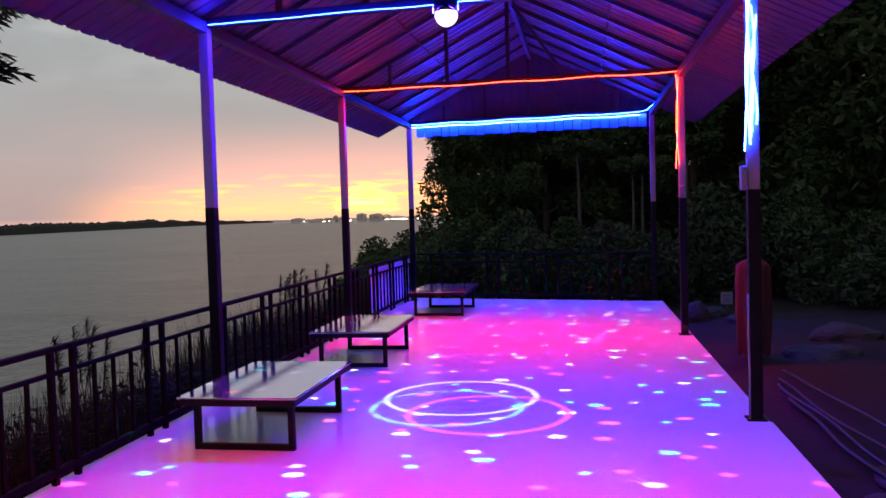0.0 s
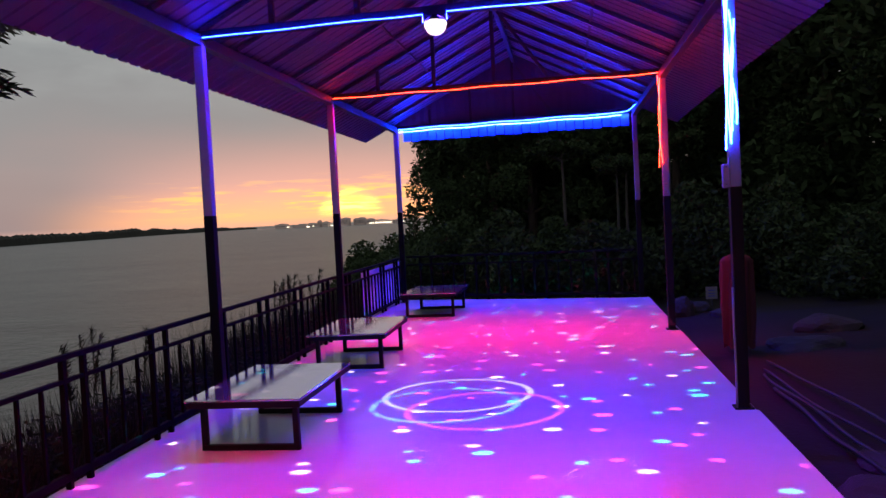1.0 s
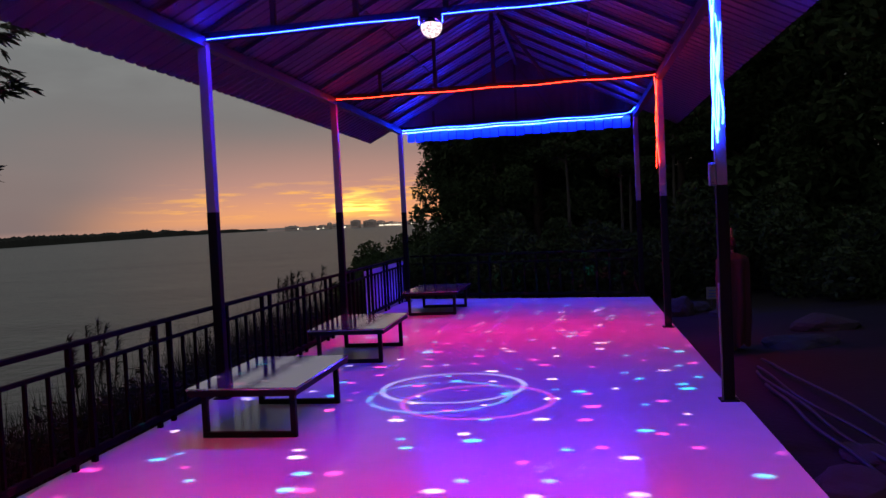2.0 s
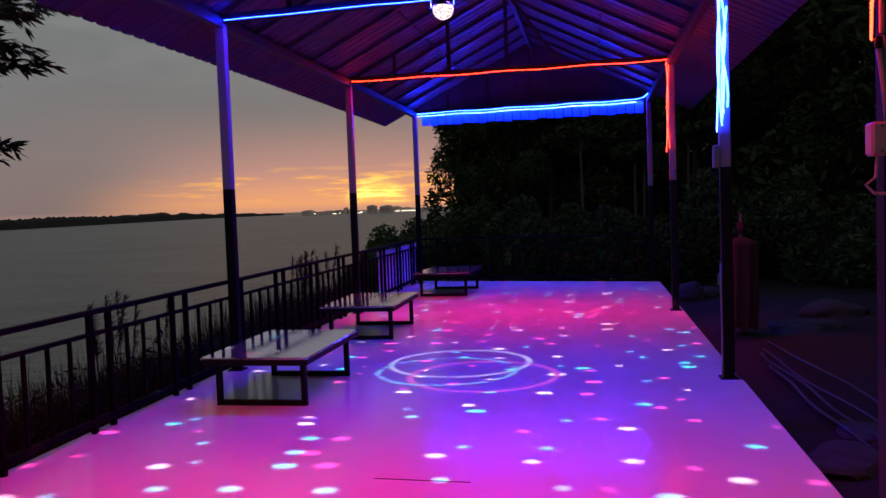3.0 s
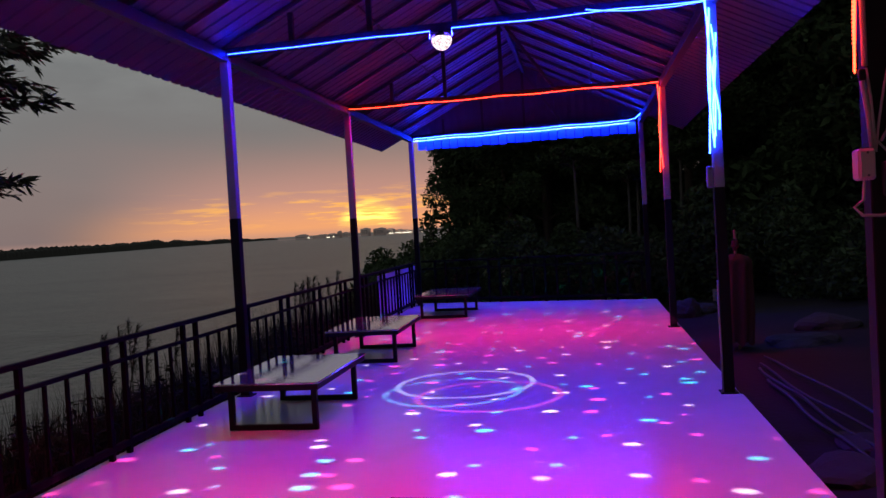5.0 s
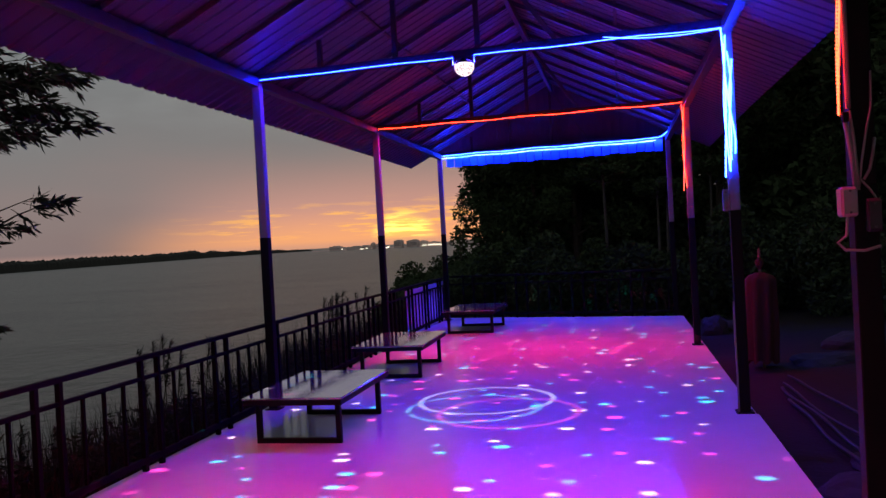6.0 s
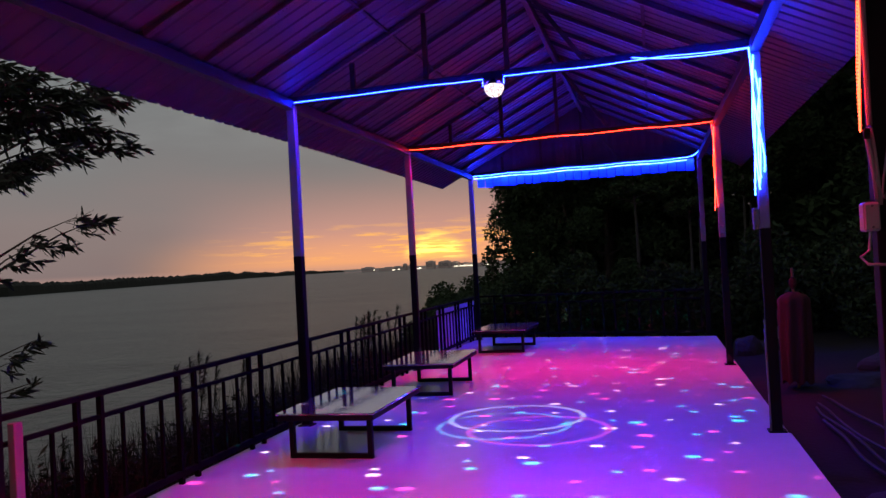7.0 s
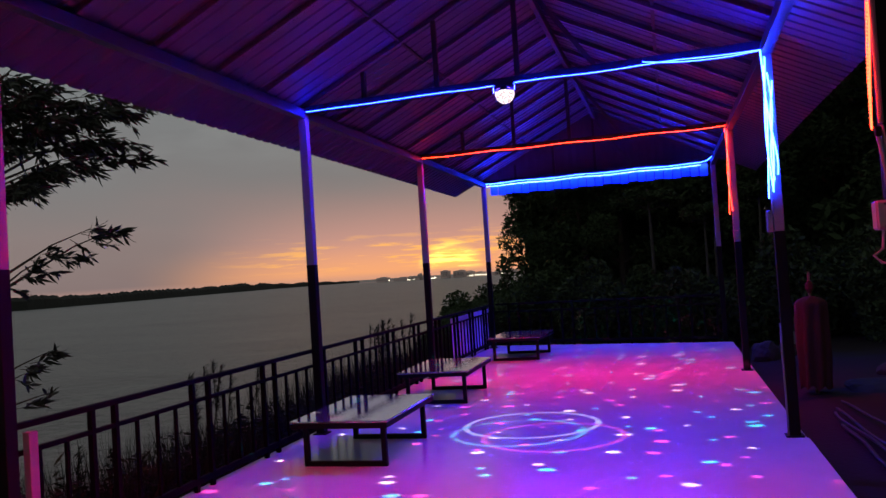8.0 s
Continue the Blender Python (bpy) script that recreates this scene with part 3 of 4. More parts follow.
def build_beads():
    """Bright beads of the dotted rope on the post beside the entrance."""
    x, y = RIGHT[1]
    verts, faces = [], []
    for k in range(88):
        s = k / 87
        c = Vector((x - 0.068 + 0.016 * math.sin(5.0 * s) - 0.002, y - 0.053, TIE_Z - 0.05 - s * (TIE_Z - 0.05 - 2.06)))
        v, f = rope([c + Vector((0, 0, -0.007)), c, c + Vector((0, 0, 0.007))], [0.0015, 0.0046, 0.0015], 6)
        faces += [tuple(i + len(verts) for i in q) for q in f]
        verts += v
    tagged(plain("led_beads", verts, faces, RED_HOT), "bright red beads of a dotted rope light on the post", "led beads", kind="stuff")
    # thin plastic strip added for the post's red-lit edge, behind the beads
    v, f = rope([(0, 0, 0), (0.002, 0, 0.6), (0, 0, 1.28)], 0.011, 8)
    duct = plain("post_edge_strip", v, f, PLASTIC, None, "", True)
    duct.location = (x - 0.050, y - 0.050, 2.08)
    tagged(duct, "thin white strip added for the post edge lit red", "duct")
    # slack cords from the rope's end to the boxes
    c = empty("post_cable", x - 0.060, y - 0.062, 2.06)
    cords = (([(-0.008, 0.01, 0.0), (0.000, 0.0, -0.07), (0.012, 0.0, -0.17), (0.022, 0.0, -0.30)], 0.010),
             ([(0.012, 0.012, 0.01), (0.020, 0.0, -0.10), (0.026, 0.0, -0.20), (0.030, 0.0, -0.30)], 0.008),
             ([(0.095, 0.01, 0.16), (0.088, 0.0, 0.02), (0.070, 0.0, -0.06), (0.045, 0.0, -0.20), (0.034, 0.0, -0.29)], 0.0045),
             ([(0.100, 0.01, -0.10), (0.088, 0.0, -0.16), (0.075, 0.0, -0.22), (0.052, 0.0, -0.26)], 0.006),
             ([(0.040, 0.0, -0.26), (0.072, 0.0, -0.30), (0.095, 0.0, -0.34), (0.105, 0.0, -0.40)], 0.0045))
    for pts, r in cords:
        verts, faces = rope(pts, r, 7)
        plain("cord", verts, faces, PLASTIC, c, "", True)
    part("plug", box((0.024, 0.022, 0.04), (-0.006, -0.004, -0.015), 0.004), BLACK_PAINT, c)
    tagged(c, "tangle of slack cords hanging on the post", "cable")


build_beads()

# ---------------------------------------------------------------- junction boxes and cables on the posts
def build_junction(x, y, z, size, label, loop=False, case=PLASTIC):
    j = empty("junction_box", x, y, z)
    part("case", box(size, (0, 0, 0), 0.008), case, j)
    cover = part("cover", box((size[0] * 0.86, 0.008, size[2] * 0.86), (0, -size[1] / 2 - 0.003, 0), 0.003), case, j)
    for sz in (-1, 1):
        v, f = rope([(0, -size[1] / 2 - 0.006, sz * size[2] * 0.36), (0, -size[1] / 2 - 0.010, sz * size[2] * 0.36)], 0.005, 8)
        plain("screw", v, f, STEEL, cover)
    if loop:
        pts = [(0.0, 0.0, -size[2] / 2 + 0.01), (-0.01, -0.01, -0.13), (-0.045, -0.02, -0.155), (-0.02, -0.025, -0.185), (0.05, -0.02, -0.19), (0.11, -0.01, -0.175)]
        verts, faces = rope(pts, 0.006, 7)
        plain("cable", verts, faces, PLASTIC, j, "thin looped cable")
    tagged(j, label, "junction box", "junction boxes")


build_junction(1.782, 3.375, 1.715, (0.060, 0.08, 0.115), "small junction box with a looped cable on the post", True)
build_junction(1.880, 3.395, 1.66, (0.055, 0.04, 0.13), "small dark switch box on the post beside a cable", case=CABLE)
build_junction(1.835, 7.52, 1.87, (0.05, 0.07, 0.19), "narrow white switch box on the side of the post")
build_junction(1.885, 11.90, 1.88, (0.08, 0.06, 0.12), "small white junction box on the post")

# ---------------------------------------------------------------- railing beside the river and at the back
def build_railing(a, b, label, first=0.0):
    a, b = Vector((*a, 0)), Vector((*b, 0))
    length = (b - a).length
    d = (b - a) / length
    r = empty("railing", a.x, a.y)

    def p(s, z):
        return (d.x * s, d.y * s, z)
    part("top_rail", level_bar(p(0, 0.873), p(length, 0.873), 0.05, 0.036), RAIL_PAINT, r)
    part("middle_rail", level_bar(p(0, 0.716), p(length, 0.716), 0.034, 0.030), RAIL_PAINT, r)
    part("bottom_rail", level_bar(p(0, 0.085), p(length, 0.085), 0.04, 0.05), RAIL_PAINT, r)
    tall = box((0.040, 0.040, 0.855), (0, 0, 0.4275), 0.003)
    short = box((0.026, 0.026, 0.59), (0, 0, 0.406), 0.003)
    meshes = []
    for name, bm in (("post", tall), ("baluster", short)):
        me = bpy.data.meshes.new(name)
        bm.to_mesh(me)
        bm.free()
        me.materials.append(RAIL_PAINT)
        meshes.append(me)
    k, s = 0, first
    while s < length:
        if s > 0.02:
            i = 0 if k % 5 < 2 else 1
            ob = new(("post", "baluster")[i], meshes[i])
            ob.parent, ob.location = r, p(s, 0)
            ob.rotation_euler = (0, 0, math.atan2(d.y, d.x))
        k, s = k + 1, s + 0.235
    tagged(r, label, "railing", "railings")


build_railing((-2.735, -4.2), (-2.735, 17.0), "black steel railing with upright bars along the river edge", 0.41)
build_railing((-2.66, 17.06), (1.80, 16.05), "black steel railing with upright bars along the back edge", 0.3)


def build_board():
    b = empty("white_board", -2.786, 15.35, 0.0)
    for y0, y1 in ((-1.55, -0.42), (-0.41, 0.56), (0.57, 1.55)):
        part("panel", box((0.014, y1 - y0, 0.80), (0, (y0 + y1) / 2, 0.405), 0.003), BOARD, b)
    tagged(b, "white panels standing behind the railing, lit pink and blue", "board")


build_board()

# ---------------------------------------------------------------- low tables
def build_table(x, y, lx, ly, turn=0.0):
    t = empty("low_table", x, y)
    t.rotation_euler = (0, 0, radians(turn))
    high = 0.412
    part("tabletop", box((lx, ly, 0.018), (0, 0, high - 0.009), 0.006), TABLE_TOP, t, "mirror-bright polished tabletop")
    part("apron", box((lx - 0.02, ly - 0.02, 0.045), (0, 0, high - 0.0425), 0.003), TABLE_STEEL, t, "black steel frame")
    w, fx, fy = 0.045, lx / 2 - 0.065, ly / 2 - 0.125
    for sy in (-1, 1):
        for sx in (-1, 1):
            part("leg", box((w, w, high - 0.067 - w), (sx * (fx - w / 2), sy * (fy - w / 2), w + (high - 0.067 - w) / 2), 0.003), TABLE_STEEL, t)
        part("foot_bar", box((fx * 2, w, w), (0, sy * (fy - w / 2), w / 2 + 0.001), 0.003), TABLE_STEEL, t)
    tagged(t, "low table with a mirror-bright top on black steel legs", "table", "low tables beside the railing")


build_table(-1.825, 7.05, 0.89, 1.44)
build_table(-1.925, 10.27, 0.90, 1.50, 1.0)
build_table(-1.72, 14.75, 0.95, 1.46, -1.5)


# ---------------------------------------------------------------- landward side: umbrella, rubble, hoses, sign
def build_umbrella(x, y, z0):
    u = empty("patio_umbrella", x, y, z0)
    verts, faces = rope([(0, 0, 0.0), (0, 0, 1.78), (0, 0, 1.80)], [0.022, 0.020, 0.010], 10)
    plain("pole", verts, faces, WOOD, u, "thin wooden pole")
    verts, faces = rope([(0, 0, 1.50), (0, 0, 1.56), (0, 0, 1.63), (0, 0, 1.68)], [0.02, 0.055, 0.05, 0.012], 12)
    plain("top_knob", verts, faces, CLOTH, u)
    verts, faces = [], []
    rows, cols = 26, 64
    for i in range(rows):
        s = i / (rows - 1)
        z = 1.46 - s * 1.26
        rad = 0.05 + 0.168 * min(1.0, s / 0.07) ** 0.6 + 0.02 * math.sin(3 * s)
        for k in range(cols):
            a = 2 * math.pi * k / cols
            fold = 1 - 0.20 * (0.5 + 0.5 * math.cos(8 * a + 1.5 * s)) * min(1.0, s * 4) + 0.05 * noise.noise((math.cos(a) * 2, math.sin(a) * 2, s * 5))
            verts.append((rad * fold * math.cos(a), rad * fold * math.sin(a), z - 0.03 * math.cos(8 * a) * s))
    for i in range(rows - 1):
        for k in range(cols):
            faces.append((i * cols + k, (i + 1) * cols + k, (i + 1) * cols + (k + 1) % cols, i * cols + (k + 1) % cols))
    plain("canopy", verts, faces, CLOTH, u, "folded red canvas canopy", True)
    bm = bmesh.new()
    bmesh.ops.create_cone(bm, cap_ends=True, segments=24, radius1=0.26, radius2=0.22, depth=0.10)
    bmesh.ops.translate(bm, vec=(0, 0, 0.03), verts=bm.verts)
    part("base", bm, CONCRETE, u)
    tagged(u, "closed red patio umbrella standing on bare ground", "umbrella")


build_umbrella(2.82, 12.3, -0.50)


def build_rock(x, y, z, size, seed, label, name="rubble_block", mat=None):
    bm = bmesh.new()
    bmesh.ops.create_icosphere(bm, subdivisions=3, radius=0.5)
    for v in bm.verts:
        q = v.co * 2.2 + Vector((seed * 3.1, seed, 0))
        v.co *= 1 + 0.35 * noise.noise(q) + 0.12 * noise.noise(q * 2.7)
        v.co.x, v.co.y, v.co.z = v.co.x * size[0], v.co.y * size[1], v.co.z * size[2]
    ob = part(name, bm, mat or STONE)
    ob.location = (x, y, z)
    ob.rotation_euler = (0, 0, seed)
    tagged(ob, label, "rubble", "rubble beside the floor")


for k, (x, y, z, s) in enumerate(((2.55, 6.55, -0.40, (0.75, 0.55, 0.22)), (2.95, 7.25, -0.40, (0.6, 0.5, 0.16)), (2.55, 16.2, -0.30, (0.5, 0.45, 0.55)), (2.95, 16.6, -0.32, (0.6, 0.4, 0.3)),
                                  (3.3, 15.9, -0.34, (0.7, 0.5, 0.2)), (3.7, 12.4, -0.36, (1.0, 0.8, 0.35)), (4.4, 13.8, -0.33, (0.9, 0.9, 0.4)), (2.35, 5.2, -0.41, (0.5, 0.4, 0.14)))):
    build_rock(x, y, z, s, k + 1.0, "broken lump of pale concrete lying on the soil")


def build_hose(points, radius, label):
    pts = []
    for (a, b) in zip(points, points[1:]):
        for k in range(8):
            pts.append(Vector(a).lerp(Vector(b), k / 8))
    pts.append(Vector(points[-1]))
    for i in range(1, len(pts) - 1):
        pts[i].x += 0.035 * math.sin(i * 0.45 + radius * 900)
    for _ in range(3):
        pts = [pts[0]] + [(pts[i - 1] + pts[i] * 2 + pts[i + 1]) / 4 for i in range(1, len(pts) - 1)] + [pts[-1]]
    o = pts[0].copy()
    verts, faces = rope([p - o for p in pts], radius, 10)
    ob = plain("hose", verts, faces, CABLE, None, "", True)
    ob.location = o
    tagged(ob, label, "hose", "hoses on the ground")


build_hose([(2.75, 10.6, -0.36), (2.78, 9.2, -0.35), (2.86, 7.8, -0.35), (2.95, 6.4, -0.34), (2.95, 4.2, -0.35)], 0.018, "grey plastic hose lying on the soil")
build_hose([(2.70, 9.9, -0.37), (2.70, 8.6, -0.36), (2.76, 7.4, -0.36), (2.72, 6.0, -0.35), (2.75, 3.8, -0.36)], 0.020, "grey plastic hose lying on the soil")
build_hose([(2.95, 11.3, -0.34), (3.12, 9.8, -0.33), (3.22, 8.2, -0.33), (3.45, 6.6, -0.33), (3.6, 4.5, -0.33)], 0.016, "grey plastic hose lying on the soil")
build_hose([(2.82, 10.9, -0.36), (2.90, 8.9, -0.35), (3.05, 7.2, -0.34), (3.25, 5.4, -0.34)], 0.016, "grey plastic hose lying on the soil")


def build_small_sign():
    s = empty("small_sign", 3.30, 17.3, -0.30)
    part("plate", box((0.22, 0.02, 0.24), (0, 0, 0.20), 0.004), PLASTIC, s)
    for dz in (0.05, -0.01, -0.06):
        part("text_bar", box((0.13, 0.006, 0.02), (0, -0.014, 0.20 + dz), 0), BLUE_PLASTIC, s)
    part("stake", box((0.03, 0.02, 0.22), (0, 0.021, 0.06), 0), STEEL, s)
    tagged(s, "small white sign board stuck in the ground", "sign")


BLUE_PLASTIC = material("blue_ink", (0.06, 0.10, 0.35), 0.5, vary=0.1, bump=0.0)
build_small_sign()


def build_floor_line():
    # thin dark red line laid flat on the floor
    ob = part("floor_line", box((0.56, 0.010, 0.002), (0, 0, 0), 0), CLOTH)
    ob.location, ob.rotation_euler = (-0.17, 4.78, 0.0052), (0, 0, -0.05)
    tagged(ob, "thin dark red line across the white floor", "scratch")


build_floor_line()


def build_strip_offcut():
    ob = part("metal_offcut", box((0.16, 0.035, 0.012), (0, 0, 0), 0.002), PLASTIC)
    ob.location, ob.rotation_euler = (2.16, 7.35, -0.36), (0, 0.1, 0.3)
    tagged(ob, "short white offcut lying on the soil", "scrap")


build_strip_offcut()

# ---------------------------------------------------------------- plants
def leaf_cloud(rng, clumps, leaves, size, shape=0.45):
    """Leaf quads in clumps: clumps are (centre, radius)."""
    verts, faces = [], []
    weights = [c[1] ** 2 for c in clumps]
    for _ in range(leaves):
        (cx, cy, cz), rad = rng.choices(clumps, weights)[0]
        v = Vector((rng.gauss(0, 1), rng.gauss(0, 1), rng.gauss(0, 1))).normalized() * rad * rng.uniform(0.25, 1.0) ** 0.5
        c = Vector((cx, cy, cz)) + v
        d = Vector((rng.gauss(0, 1), rng.gauss(0, 1), rng.gauss(0, 0.7) - 0.2)).normalized()
        u = d.cross(Vector((rng.gauss(0, 1), rng.gauss(0, 1), rng.gauss(0, 1)))).normalized()
        s = size * rng.uniform(0.6, 1.4)
        k = len(verts)
        verts += [c - d * s * 0.5, c + u * s * shape * 0.5, c + d * s * 0.6, c - u * s * shape * 0.5]
        faces.append((k, k + 1, k + 2, k + 3))
    return verts, faces


def build_tree(name, seed, high, spread, leaves, size, trunk_r, label, lean=0.0, bare=0.35):
    rng = random.Random(seed)
    t = empty(name)
    top = Vector((lean * high, rng.uniform(-0.05, 0.05) * high, high * 0.85))
    spine = [Vector((0, 0, -0.4)).lerp(top, s) + Vector((0.15 * math.sin(4 * s + seed), 0.12 * math.cos(3 * s + seed), 0)) * s for s in np.linspace(0, 1, 9)]
    verts, faces = rope(spine, [trunk_r * (1 - 0.8 * s) for s in np.linspace(0, 1, 9)], 9)
    plain("trunk", verts, faces, BARK, t)
    clumps = []
    for _ in range(14):
        s = rng.uniform(bare, 1.0)
        root = spine[int(s * 8)]
        a = rng.uniform(0, 2 * math.pi)
        reach = spread * (1.15 - 0.6 * abs(s - 0.55)) * rng.uniform(0.55, 1.0)
        tip = root + Vector((math.cos(a) * reach, math.sin(a) * reach, rng.uniform(0.05, 0.35) * reach))
        mid = root.lerp(tip, 0.5) + Vector((0, 0, 0.1 * reach))
        v, f = rope([root, mid, tip], [trunk_r * 0.35, trunk_r * 0.2, trunk_r * 0.06], 5)
        plain("limb", v, f, BARK, t)
        for q in (0.5, 0.75, 1.0):
            c = root.lerp(tip, q) + Vector((rng.uniform(-0.3, 0.3), rng.uniform(-0.3, 0.3), rng.uniform(-0.1, 0.4))) * spread * 0.3
            clumps.append((tuple(c), spread * rng.uniform(0.16, 0.30)))
    clumps.append((tuple(top), spread * 0.3))
    verts, faces = leaf_cloud(rng, clumps, leaves, size)
    tagged(plain("crown", verts, faces, LEAF, t), kind="stuff")
    tagged(t, label, "tree", "trees behind the pavilion")
    return t


def build_pale_tree(name, seed, high, spread):
    """A slim straight tree with a bare pale stem and a flat, layered crown."""
    rng = random.Random(seed)
    t = empty(name)
    spine = [Vector((0.05 * math.sin(3 * s), 0.04 * math.cos(2 * s), -0.3 + (high + 0.3) * s)) for s in np.linspace(0, 1, 8)]
    verts, faces = rope(spine, [0.075 * (1 - 0.65 * s) for s in np.linspace(0, 1, 8)], 9)
    plain("trunk", verts, faces, PALE_BARK, t)
    clumps = []
    for k in range(9):
        a, reach = k * 2.4, spread * rng.uniform(0.5, 1.0)
        root = spine[-1] - Vector((0, 0, rng.uniform(0.0, 0.7)))
        tip = root + Vector((math.cos(a) * reach, math.sin(a) * reach, 0.12 * reach))
        v, f = rope([root, root.lerp(tip, 0.5) + Vector((0, 0, 0.06)), tip], [0.022, 0.014, 0.005], 5)
        plain("limb", v, f, PALE_BARK, t)
        clumps += [(tuple(root.lerp(tip, q)), 0.2) for q in (0.45, 0.75, 1.0)]
    verts, faces = leaf_cloud(rng, clumps, 3200, 0.11)
    verts = [Vector((v[0], v[1], high + (v[2] - high) * 0.7)) for v in verts]
    tagged(plain("crown", verts, faces, LEAF, t), kind="stuff")
    tagged(t, "slim tree with a bare pale trunk and flat crown", "tree", "trees behind the pavilion")
    return t


def build_shrub(name, seed, wide, high, leaves, size, label):
    rng = random.Random(seed)
    s = empty(name)
    clumps = []
    for _ in range(9):
        a, q = rng.uniform(0, 2 * math.pi), rng.uniform(0.1, 1.0)
        tip = Vector((math.cos(a) * wide * q * 0.8, math.sin(a) * wide * q * 0.8, high * (1 - 0.6 * q * q) * rng.uniform(0.5, 0.95)))
        v, f = rope([(0, 0, -0.3), tip * 0.5 + Vector((0, 0, 0.1)), tip], [0.04, 0.025, 0.008], 5)
        plain("stem", v, f, BARK, s)
        clumps.append((tuple(tip), wide * rng.uniform(0.22, 0.4)))
        clumps.append((tuple(tip * 0.5), wide * 0.35))
    verts, faces = leaf_cloud(rng, clumps, leaves, size)
    tagged(plain("leaves", verts, faces, LEAF, s), kind="stuff")
    tagged(s, label, "shrub", "shrubs behind the pavilion")
    return s


def build_woods():
    rng = random.Random(21)
    kinds = [build_tree("tree", 1, 8.5, 2.6, 13000, 0.17, 0.20, "tall dark broadleaf tree in the wood"),
             build_tree("tree", 2, 7.0, 2.9, 13000, 0.18, 0.16, "spreading dark broadleaf tree in the wood", 0.08),
             build_tree("tree", 3, 9.5, 2.4, 13000, 0.16, 0.22, "slim tall dark tree in the wood", -0.04, 0.45)]
    spots = [(-3.0, 31.0), (-0.6, 29.0), (1.8, 31.5), (4.2, 28.5), (6.5, 30.0), (8.8, 27.5), (10.5, 25.0), (11.5, 22.0), (11.0, 19.0), (12.0, 16.0), (11.5, 13.0),
             (12.5, 10.0), (12.0, 7.0), (12.8, 4.0), (0.6, 34.5), (3.2, 35.0), (6.0, 35.5), (9.5, 33.0), (13.0, 29.0), (15.0, 24.0), (15.5, 18.0), (15.5, 12.0), (15.8, 6.0), (-1.8, 36.0), (13.0, 0.5), (12.5, -3.5)]
    for k, (x, y) in enumerate(spots):
        m = pose(x, y, -0.40, 0, 0, rng.uniform(0, 360))
        if k < 3:
            kinds[k].matrix_basis = m
        else:
            copy_thing(kinds[rng.randrange(3)], m)
    # a dense second row that reaches to the ground
    thick = build_tree("tree", 14, 7.5, 3.2, 15000, 0.22, 0.20, "dense dark tree with leaves down to the ground", 0.0, 0.05)
    rows = [(-1.6, 33.0), (1.2, 33.5), (3.6, 32.5), (6.2, 33.0), (8.8, 31.0), (11.2, 29.0), (13.5, 26.0), (14.5, 21.5), (14.8, 17.5), (15.0, 13.5), (15.2, 9.5), (15.0, 5.5), (15.2, 1.5), (10.5, 27.0), (12.0, 24.0), (12.6, 19.5), (0.0, 38.0), (5.0, 38.5), (10.0, 36.0), (15.5, 31.5), (18.5, 26.0), (19.0, 20.0)]
    for k, (x, y) in enumerate(rows):
        m = pose(x, y, -0.5, 0, 0, rng.uniform(0, 360)) @ Matrix.Scale(rng.uniform(1.15, 1.4), 4)
        if k:
            copy_thing(thick, m)
        else:
            thick.matrix_basis = m
    slim = build_pale_tree("tree", 51, 4.0, 0.85)
    slim.matrix_basis = pose(0.50, 23.0, -0.45)
    for x, y, turn, size in ((1.93, 23.2, 40, 0.86), (2.25, 23.6, 150, 0.88), (3.6, 25.5, 80, 1.05)):
        copy_thing(slim, pose(x, y, -0.45, 0, 0, turn) @ Matrix.Scale(size, 4))
    edge = build_tree("tree", 8, 6.6, 2.0, 19000, 0.12, 0.13, "dark tree with sky showing through its leaves", -0.06, 0.34)
    edge.matrix_basis = pose(-1.5, 28.0, -0.6)
    copy_thing(thick, pose(-0.7, 30.0, -0.5, 0, 0, 70) @ Matrix.Scale(0.9, 4))
    shrubs = [build_shrub("shrub", 31, 1.5, 1.7, 19000, 0.105, "dense dark green shrub at the edge of the wood"), build_shrub("shrub", 32, 1.2, 1.2, 14000, 0.10, "low dark green shrub at the edge of the wood")]
    places = [(-4.6, 27.0, -1.0), (-5.9, 28.5, -1.6), (-6.9, 30.0, -2.0), (-3.4, 25.0, -0.6), (-1.8, 24.0, -0.4), (0.2, 23.0, -0.4), (2.0, 24.0, -0.4), (3.8, 22.5, -0.4), (5.5, 23.5, -0.35), (7.0, 21.0, -0.3),
              (8.0, 18.5, -0.3), (8.6, 16.0, -0.3), (8.2, 13.5, -0.3), (8.9, 11.0, -0.3), (9.0, 8.5, -0.3), (9.4, 6.0, -0.3), (-0.8, 20.5, -0.45), (1.4, 20.0, -0.45), (3.4, 20.0, -0.4), (-2.6, 21.5, -0.5), (5.2, 19.6, -0.4), (-4.4, 24.6, -1.1), (6.3, 17.6, -0.35)]
    for x, y, z, big in ((-4.3, 27.0, -1.0, 1.15), (-5.2, 27.4, -1.3, 1.25), (-6.1, 28.0, -1.7, 1.35), (-5.6, 25.5, -1.5, 1.0), (-3.5, 29.0, -0.8, 1.2), (-2.7, 26.0, -0.5, 1.1), (-3.5, 19.5, -0.8, 0.8), (-4.1, 21.5, -1.0, 0.9)):
        copy_thing(shrubs[0], pose(x, y, z, 0, 0, rng.uniform(0, 360)) @ Matrix.Scale(big, 4))
    for k, (x, y, z) in enumerate(places):
        m = pose(x, y, z, 0, 0, rng.uniform(0, 360)) @ Matrix.Scale(rng.uniform(0.9, 1.35), 4)
        if k < 2:
            shrubs[k].matrix_basis = m
        else:
            copy_thing(shrubs[rng.randrange(2)], m)


build_woods()


